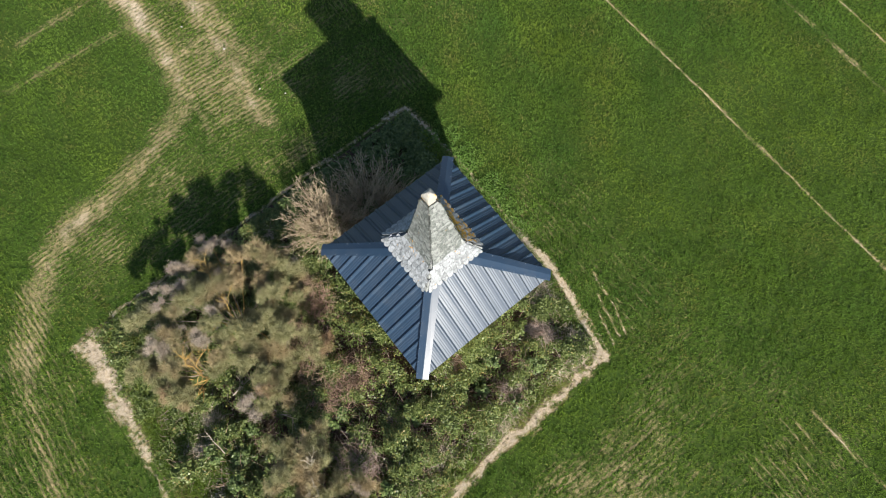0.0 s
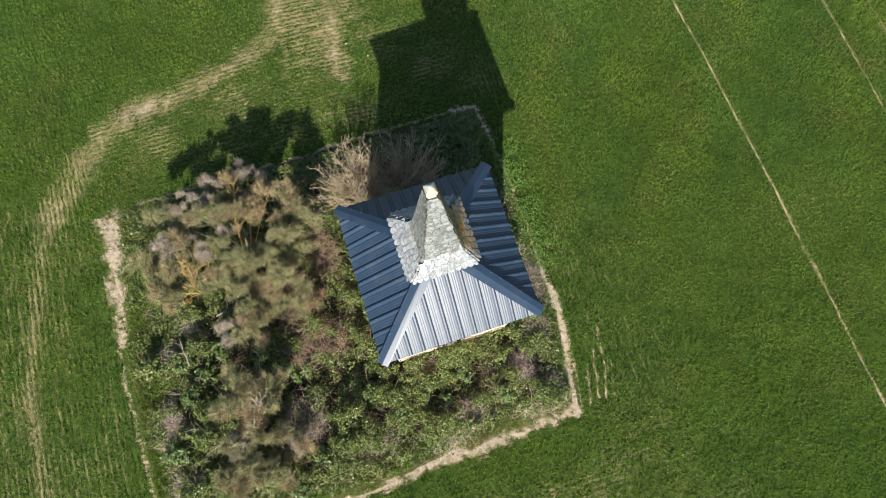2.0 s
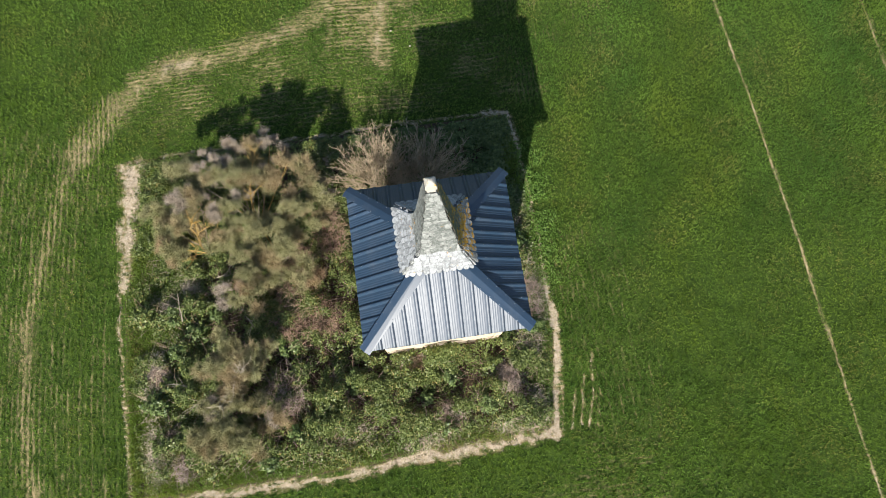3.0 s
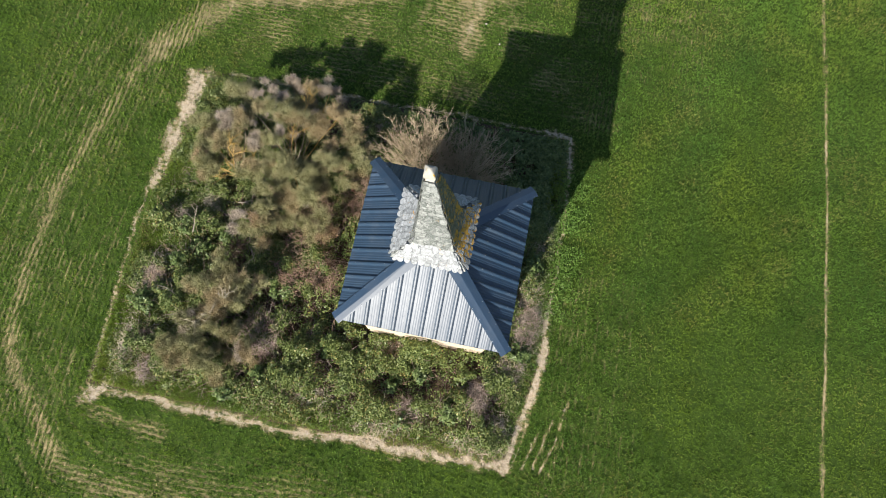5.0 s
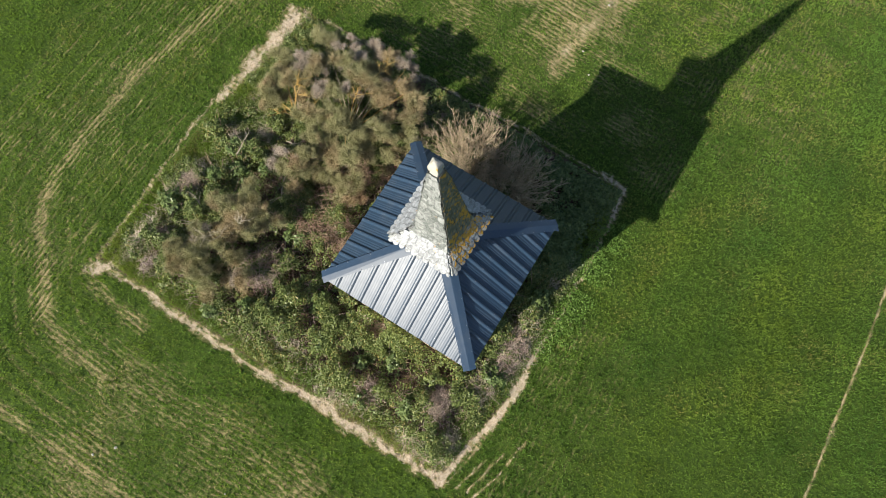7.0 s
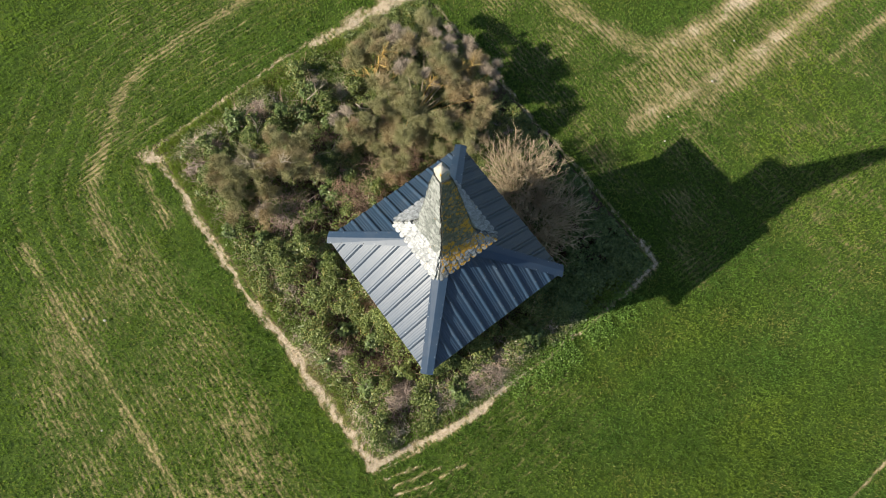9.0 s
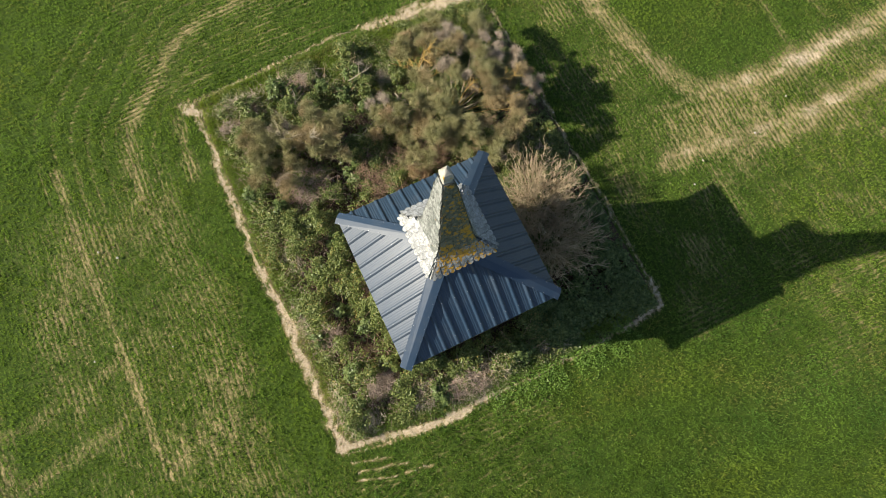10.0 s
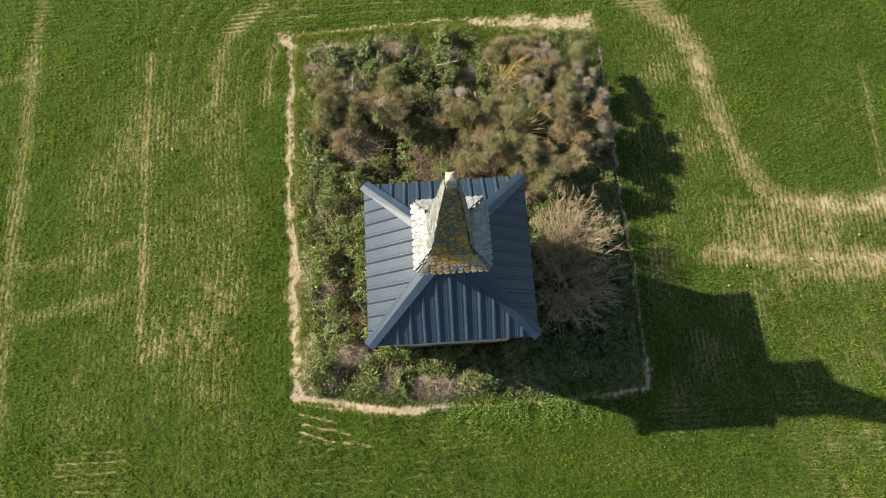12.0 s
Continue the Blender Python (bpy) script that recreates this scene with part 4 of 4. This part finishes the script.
def build_undergrowth():
    n = 620000
    x, y = rng.uniform(-5, 6, n), rng.uniform(-3.7, 9.8, n)
    keep = (in_plot(x, y, 0.22) > 0.5) & clear_of_tower(x, y)
    x, y = x[keep], y[keep]
    clump = N_SMALL(x * 0.9, y * 0.9) * 0.6 + N_MID(x, y) * 0.6
    grassy = np.clip((y - 7.4) / 1.2, 0, 1) * 0.45
    east = np.clip((x - 2.0) / 0.8, 0, 1) * np.clip((2.4 - y) / 0.6, 0, 1)
    open_strip = np.clip((-2.5 - y) / 0.4, 0, 1) * np.clip((0.8 - x) / 0.5, 0, 1) * 0.5
    p = np.clip((clump - 0.30) * 3.0, 0.05, 1) * np.clip(0.14 + hummock(x, y) * 2.6 + 0.6 * (x > 2), 0, 1) * np.clip(1.1 - 1.5 * bareness(x, y), 0, 1) * (1 - grassy) * (1 - open_strip) * (1 - 0.7 * np.clip((-4.0 - x) / 0.4, 0, 1))
    pick = rng.random(len(x)) < p
    ivy = pick & (rng.random(len(x)) < east)
    bram = pick & ~ivy
    for name, sel, share, lo, hi, mat, label in (
        ("bramble_thicket", bram, 0.18, 0.034, 0.068, BRAMBLE, "dense green bramble leaves over the plot"),
        ("ivy_cover", ivy, 0.2, 0.05, 0.09, IVY, "dark green low leafy cover beside the tower"),
    ):
        # sprays of eight leaves on one shoot
        xs, ys = x[sel], y[sel]
        some = rng.random(len(xs)) < share
        xs, ys = xs[some], ys[some]
        lump = N_FINE(xs * 0.75, ys * 0.75)
        some = rng.random(len(xs)) < np.clip((lump - 0.17) * 4, 0.12, 1)
        xs, ys, lump = xs[some], ys[some], lump[some]
        zs = cover(xs, ys) * (1 - 0.6 * rng.random(len(xs)) ** 3.0) + 0.03 + 0.16 * (lump - 0.3)
        lean = rng.normal(0, 0.4, (len(xs), 2))
        xs, ys, zs, lean = (np.repeat(v, 8, axis=0) for v in (xs, ys, zs, lean))
        m = len(xs)
        a, out = rng.random(m) * 2 * np.pi, np.sqrt(rng.random(m)) * 0.105
        dx, dy = np.cos(a) * out, np.sin(a) * out
        zs = np.maximum(zs + dx * lean[:, 0] + dy * lean[:, 1] - out * 0.35 + rng.normal(0, 0.012, m), 0.02)
        leaves(name, xs + dx, ys + dy, zs, rng.uniform(lo, hi, m), mat, label, "brambles" if mat is BRAMBLE else "ivy", 0.55)
    # canes and dead stalks between the leaves
    r = random.Random(77)
    w = Twigs()
    for _ in range(2600):
        x0, y0 = r.uniform(-4.6, 2.4), r.uniform(-3.0, 9.0)
        if abs(x0) < 2.2 and abs(y0) < 2.2:
            continue
        z0 = float(cover(np.array([x0]), np.array([y0]))[0])
        a = r.uniform(0, 2 * math.pi)
        p, d, pts = Vector((x0, y0, z0 * r.uniform(0.5, 1.0))), Vector((math.cos(a), math.sin(a), 0.5)), []
        for _ in range(5):
            pts.append(p.copy())
            d = (d + Vector((r.uniform(-0.25, 0.25), r.uniform(-0.25, 0.25), -0.22))).normalized()
            p = p + d * r.uniform(0.06, 0.15)
            p.z = max(p.z, 0.03)
        w.tube(pts, 0.006, 0.003)
    tagged(new("bramble_canes", w.mesh("bramble_canes", DEAD_CANE)), "brown arching bramble canes among the leaves", "brambles", kind="stuff")
    # bright weeds along the south edge
    n = 4500
    xs = rng.uniform(-0.3, 4.8, n)
    ys = rng.normal(-3.7, 0.34, n)
    keep = N_SMALL(xs, ys) > 0.25
    xs, ys = xs[keep], ys[keep]
    leaves("edge_weeds", xs, ys, rng.uniform(0.03, 0.12, len(xs)), rng.uniform(0.025, 0.055, len(xs)), WEED, "bright green broad-leaved weeds at the crop edge", "weeds")
    # rough grass inside the plot
    n = 330000
    xs, ys = rng.uniform(-5, 6, n), rng.uniform(-3.7, 9.8, n)
    grass = np.maximum(np.clip((ys - 6.9) / 1.0, 0, 1), np.clip((-2.3 - ys) / 0.5, 0, 1))
    grass = np.maximum(grass, np.clip((-3.9 - xs) / 0.5, 0, 1) * 0.8)
    keep = (in_plot(xs, ys, 0.15) > 0.5) & clear_of_tower(xs, ys) & (rng.random(n) < (0.07 + grass) * np.clip(1.1 - bareness(xs, ys) * 1.5, 0, 1))
    xs, ys = xs[keep], ys[keep]
    m = len(xs)
    blades("rough_grass", xs, ys, relief(xs, ys), rng.uniform(0.10, 0.28, m), rng.uniform(0.010, 0.019, m), rng.uniform(0.3, 1.2, m), VERGE, "rough tufted grass in the plot", "grass")
    # dry bleached grass
    xs, ys = [], []
    for px, py, sx, sy, k in ((-0.4, -2.95, 0.9, 0.36, 9000), (-2.0, -2.6, 0.5, 0.3, 3600), (2.3, -3.0, 0.5, 0.22, 2200), (-3.9, -2.6, 0.35, 0.25, 1500), (-3.6, 8.8, 0.8, 0.25, 2200),
                              (-1.2, 8.6, 0.5, 0.3, 1400), (0.6, 8.3, 0.3, 0.3, 1100), (1.4, 7.6, 0.35, 0.3, 1600), (3.2, 2.9, 0.5, 0.3, 1200), (-4.4, 0.9, 0.2, 0.5, 1300), (4.9, 3.0, 0.3, 0.5, 900),
                              (-3.86, 0.1, 0.4, 0.3, 1500), (-3.0, -1.83, 0.4, 0.32, 1900), (-2.2, 1.05, 0.3, 0.4, 1200), (-4.3, -1.9, 0.22, 0.6, 1500), (-3.9, 3.0, 0.25, 0.5, 1000), (-1.6, 8.9, 0.5, 0.3, 1200)):
        xs.append(rng.normal(px, sx * 0.6, k))
        ys.append(rng.normal(py, sy * 0.6, k))
    xs, ys = np.concatenate(xs), np.concatenate(ys)
    keep = clear_of_tower(xs, ys)
    xs, ys = xs[keep], ys[keep]
    m = len(xs)
    blades("dry_grass", xs, ys, cover(xs, ys) * rng.uniform(0.2, 0.8, m), rng.uniform(0.10, 0.28, m), rng.uniform(0.006, 0.010, m), rng.uniform(0.4, 1.4, m), DRY, "bleached dry grass in patches", "grass")


build_undergrowth()


def bush_leaves(seed, radius, height, mat):
    """Leaves on a low dome, thickest on its outside, with notches between the shoots."""
    g = np.random.default_rng(seed)
    n = int(2100 * radius)
    shoots = g.normal(0, 1, (26, 3))
    shoots[:, 2] = np.abs(shoots[:, 2]) + 0.25
    shoots /= np.linalg.norm(shoots, axis=1)[:, None]
    reach = g.uniform(0.72, 1.12, 26)
    k = g.integers(0, 26, n)
    p = shoots[k] * (reach[k] * (1 - 0.45 * g.random(n) ** 2.5))[:, None] + g.normal(0, 0.10, (n, 3))
    p = p * np.array([radius, radius, height]) + np.array([0, 0, 0.03])
    p[:, 2] = np.maximum(p[:, 2], 0.03)
    normal = shoots[k] * 0.7 + g.normal(0, 0.4, (n, 3)) + np.array([0, 0, 0.6])
    normal /= np.linalg.norm(normal, axis=1)[:, None]
    d = np.cross(normal, g.normal(0, 1, (n, 3)))
    d /= np.linalg.norm(d, axis=1)[:, None]
    side = np.cross(normal, d)
    size = g.uniform(0.045, 0.085, n)[:, None]
    up = normal * size * 0.14
    quads = np.stack([p - d * size * 0.55, p - side * size * 0.42 + up, p + d * size * 0.6 - up, p + side * size * 0.42 + up], 1)
    return fast_mesh("leaves", quads, 4, mat)


def bramble_bush(place, radius, height, mat, label, seed):
    r = random.Random(seed)
    ob = holder("bramble_bush", place, label, "bush", "bramble bushes in the plot")
    piece("leaves", bush_leaves(seed, radius, height, mat), ob)
    for _ in range(9):
        a = r.uniform(0, 2 * math.pi)
        w = Twigs()
        w.tube(bend(r, Vector((math.cos(a) * 0.05, math.sin(a) * 0.05, 0)), Vector((math.cos(a) * 0.8, math.sin(a) * 0.8, 1.0)), (radius + height) * r.uniform(0.75, 1.1), 6, 0.2), 0.008, 0.003)
        piece("cane", w.mesh("cane", RUST_CANE), ob)


BUSHES = [
    (0.5, 6.87), (-0.78, 7.89), (-2.18, 8.6), (-1.7, 8.2), (-0.27, 7.45), (0.23, 6.8), (-1.04, 5.57),
    (-1.03, 4.6), (-3.6, 4.58), (-3.02, 3.65), (-2.52, 2.85), (-4.3, 5.45), (-3.86, 3.81), (-4.05, 0.2),
    (-2.64, -0.07), (-2.3, 1.75), (-2.26, 2.79), (-1.55, -2.75), (-2.41, -2.55), (1.23, -2.7), (-3.38, 2.01),
    (-2.46, -1.36), (-3.52, -1.11), (-1.87, 4.39), (-2.35, 0.6), (-3.17, 0.72), (0.34, 7.87), (0.45, 8.9),
]
for i, (x, y) in enumerate(BUSHES):
    if abs(x) < 1.95 and abs(y) < 1.95:
        continue
    fresh = i % 3 == 0
    bramble_bush((x, y, 0.0), 0.26 + 0.05 * (i * 7 % 5), 0.42 + 0.07 * (i * 5 % 6), BRAMBLE if fresh else IVY,
                 "fresh green bramble bush among dry canes" if fresh else "dark green leafy bramble bush in the thicket", 300 + i)

broom("broom_shrub", (2.9, 5.4, 0), [
    (5.15, 5.6, 1.7, 0.85, "g"), (5.05, 5.1, 1.75, 0.8, ""), (5.1, 4.5, 1.7, 0.85, "g"), (4.6, 7.3, 1.6, 1.0, ""), (4.6, 6.5, 1.8, 0.9, "g"),
    (4.2, 3.95, 2.0, 1.1, ""), (4.15, 6.0, 2.0, 1.0, ""), (3.85, 5.25, 2.1, 1.0, ""), (3.6, 3.4, 1.8, 1.05, ""), (3.6, 7.4, 1.8, 0.95, "g"),
    (2.8, 4.1, 2.1, 1.15, ""), (2.85, 3.4, 1.7, 1.0, ""), (3.0, 5.5, 2.2, 1.0, ""), (3.95, 4.6, 1.9, 0.9, ""), (4.5, 5.3, 1.6, 0.9, "")],
    "olive-brown broom shrub with feathery twig tufts and yellow lichened limbs", 21, (2, 5, 12), [(4.75, 4.85, 1.9), (3.3, 4.8, 2.3)], LICHEN_BARK)
broom("broom_shrub", (2.3, 7.0, 0), [
    (2.8, 7.25, 1.7, 1.05, ""), (2.9, 7.9, 1.5, 1.0, ""), (2.15, 7.7, 1.5, 1.0, "r"), (3.5, 8.0, 1.3, 0.9, ""), (2.8, 6.1, 1.9, 0.85, "g"), (3.4, 6.7, 1.8, 0.95, "")],
    "olive-brown broom shrub with grey and rusty twig tufts", 22, (2, 3, 4), [(2.35, 6.5, 2.0), (2.75, 6.75, 2.05), (1.75, 7.0, 1.3)], LICHEN_BARK)
broom("broom_shrub", (1.5, 4.8, 0), [
    (2.3, 4.9, 1.9, 1.1, ""), (1.55, 4.1, 1.8, 1.15, ""), (1.6, 5.4, 1.8, 1.1, "r"), (1.05, 5.3, 1.7, 1.1, "r"), (0.75, 3.9, 1.4, 1.05, "r"),
    (0.75, 6.1, 1.4, 0.95, "g"), (0.5, 5.45, 1.5, 1.1, ""), (2.2, 5.9, 1.9, 0.9, "")],
    "brown and rusty broom shrub with a pale withered side", 23, (0,))
broom("broom_shrub", (-1.9, 6.0, 0), [
    (-0.95, 6.2, 1.6, 0.95, ""), (-1.35, 5.5, 1.8, 1.1, ""), (-1.5, 6.45, 1.7, 1.0, ""), (-1.95, 5.7, 1.9, 1.1, ""), (-2.5, 6.8, 1.5, 1.0, "")],
    "sparse olive broom shrub with forked pale limbs", 24, (), [(-1.75, 5.55, 2.0), (-2.4, 5.9, 1.8), (-2.6, 6.3, 1.7)], PALE_BARK)
broom("broom_shrub", (-3.2, 6.2, 0), [
    (-3.05, 5.2, 1.2, 1.0, ""), (-3.25, 6.5, 1.4, 1.05, ""), (-3.45, 7.05, 1.2, 1.0, ""), (-3.6, 6.0, 1.3, 1.0, ""), (-2.6, 5.9, 1.5, 0.9, "")],
    "low grey-brown broom shrub over brambles", 25)
bare_shrub("bare_shrub", (3.85, 1.3, 0), 31)
bare_shrub("bare_shrub", (3.6, -0.1, 0), 32)
for i, (x, y, sx, sy, h, n, rust) in enumerate((
    (-3.86, 0.1, 0.42, 0.30, 0.75, 170, 0), (-3.0, -1.83, 0.42, 0.30, 0.7, 140, 0), (-2.14, 1.04, 0.35, 0.4, 0.8, 150, 1), (-2.67, 1.85, 0.25, 0.25, 0.6, 70, 0),
    (-2.49, 4.84, 0.62, 0.65, 0.95, 400, 0), (-0.1, 4.2, 0.95, 0.8, 1.1, 560, 1), (1.32, 4.2, 0.8, 0.6, 1.0, 300, 1), (-1.32, 8.58, 0.25, 0.25, 0.4, 60, 0),
    (-4.12, 7.97, 0.4, 0.2, 0.4, 90, 0), (-3.33, 8.33, 0.35, 0.25, 0.4, 80, 0), (-0.34, 3.4, 0.5, 0.4, 0.7, 160, 1), (2.3, 3.0, 0.8, 0.5, 0.8, 330, 1),
    (-1.9, -2.6, 0.45, 0.3, 0.4, 110, 0), (-0.6, -2.9, 0.7, 0.35, 0.35, 200, 0), (-2.3, 3.3, 0.35, 0.3, 0.6, 80, 0), (-4.3, 1.2, 0.25, 0.25, 0.4, 60, 0))):
    cane_tangle("dry_bramble", (x, y, 0.12), (sx, sy), h, n, RUST_CANE if rust else DEAD_CANE,
                "heap of dead reddish-brown bramble canes" if rust else "heap of dead grey-mauve bramble canes", 40 + i)


def stone(name, place, size, mat, label, seed):
    r = random.Random(seed)
    bm = bmesh.new()
    bmesh.ops.create_icosphere(bm, subdivisions=2, radius=size)
    for v in bm.verts:
        k = 1 + r.uniform(-0.16, 0.16)
        v.co = Vector((v.co.x * k, v.co.y * k * 0.8, max(v.co.z * 0.65 * k, -0.3 * size)))
    me = bpy.data.meshes.new(name)
    bm.to_mesh(me)
    bm.free()
    me.materials.append(mat)
    ob = new(name, me)
    ob.location = place
    ob.rotation_euler = (0, 0, r.uniform(0, 6))
    return tagged(ob, label, "stone", "loose stones")


for i, (x, y, size) in enumerate(((-8.96, 5.42, 0.05), (-9.45, 5.85, 0.04), (-10.6, 2.6, 0.035), (-8.3, 2.0, 0.03), (9.6, 0.2, 0.04), (11.7, 0.3, 0.045), (8.9, -0.4, 0.035), (13.4, 1.0, 0.04))):
    stone("stone", (x, y, 0.07), size, STONE, "small pale stone lying in the crop", 60 + i)
for i, (x, y, size) in enumerate(((1.95, 2.55, 0.10), (2.1, 2.3, 0.07), (1.98, 2.8, 0.06), (-0.9, -2.25, 0.06))):
    stone("stone", (x, y, 0.12), size, STONE, "pale rubble stone at the foot of the tower", 80 + i)


def scrap(place):
    """A crumpled sheet of red plastic."""
    r = random.Random(5)
    bm = bmesh.new()
    bmesh.ops.create_grid(bm, x_segments=8, y_segments=6, size=0.5)
    for v in bm.verts:
        v.co = Vector((v.co.x * 0.2, v.co.y * 0.12, 0.05 * math.sin(9 * v.co.x + 4 * v.co.y) + r.uniform(-0.02, 0.02)))
    me = bpy.data.meshes.new("plastic_scrap")
    bm.to_mesh(me)
    bm.free()
    me.materials.append(RED)
    ob = new("plastic_scrap", me)
    ob.location = place
    tagged(ob, "crumpled red plastic scrap caught in dry brambles", "litter")


scrap((2.52, 3.22, 0.45))


def fallen_branch(place, turn, length, seed):
    r = random.Random(seed)
    w = Twigs()
    pts = bend(r, Vector((0, 0, 0)), Vector((1, 0, 0.05)), length, 6, 0.12)
    w.tube(pts, 0.022, 0.008)
    for _ in range(6):
        k = r.randrange(2, 6)
        w.tube(bend(r, pts[k], Vector((1, r.uniform(-1.2, 1.2), r.uniform(-0.1, 0.5))), r.uniform(0.2, 0.45), 3, 0.2), 0.009, 0.004)
    ob = new("fallen_branch", w.mesh("fallen_branch", PALE_BARK))
    ob.matrix_basis = Matrix.Translation(place) @ pose(0, 0, 0, 0, 0, turn)
    tagged(ob, "pale dead branch lying on the brambles", "branch", "dead branches")


for i, (x, y, z, turn, length) in enumerate(((0.1, 7.7, 0.55, 10, 0.8), (-2.0, 7.4, 0.5, 60, 0.7), (0.3, 5.9, 0.7, 200, 0.9), (-2.2, 6.9, 0.6, 120, 0.9), (1.3, 6.6, 0.6, -70, 0.8))):
    fallen_branch((x, y, z), turn, length, 90 + i)
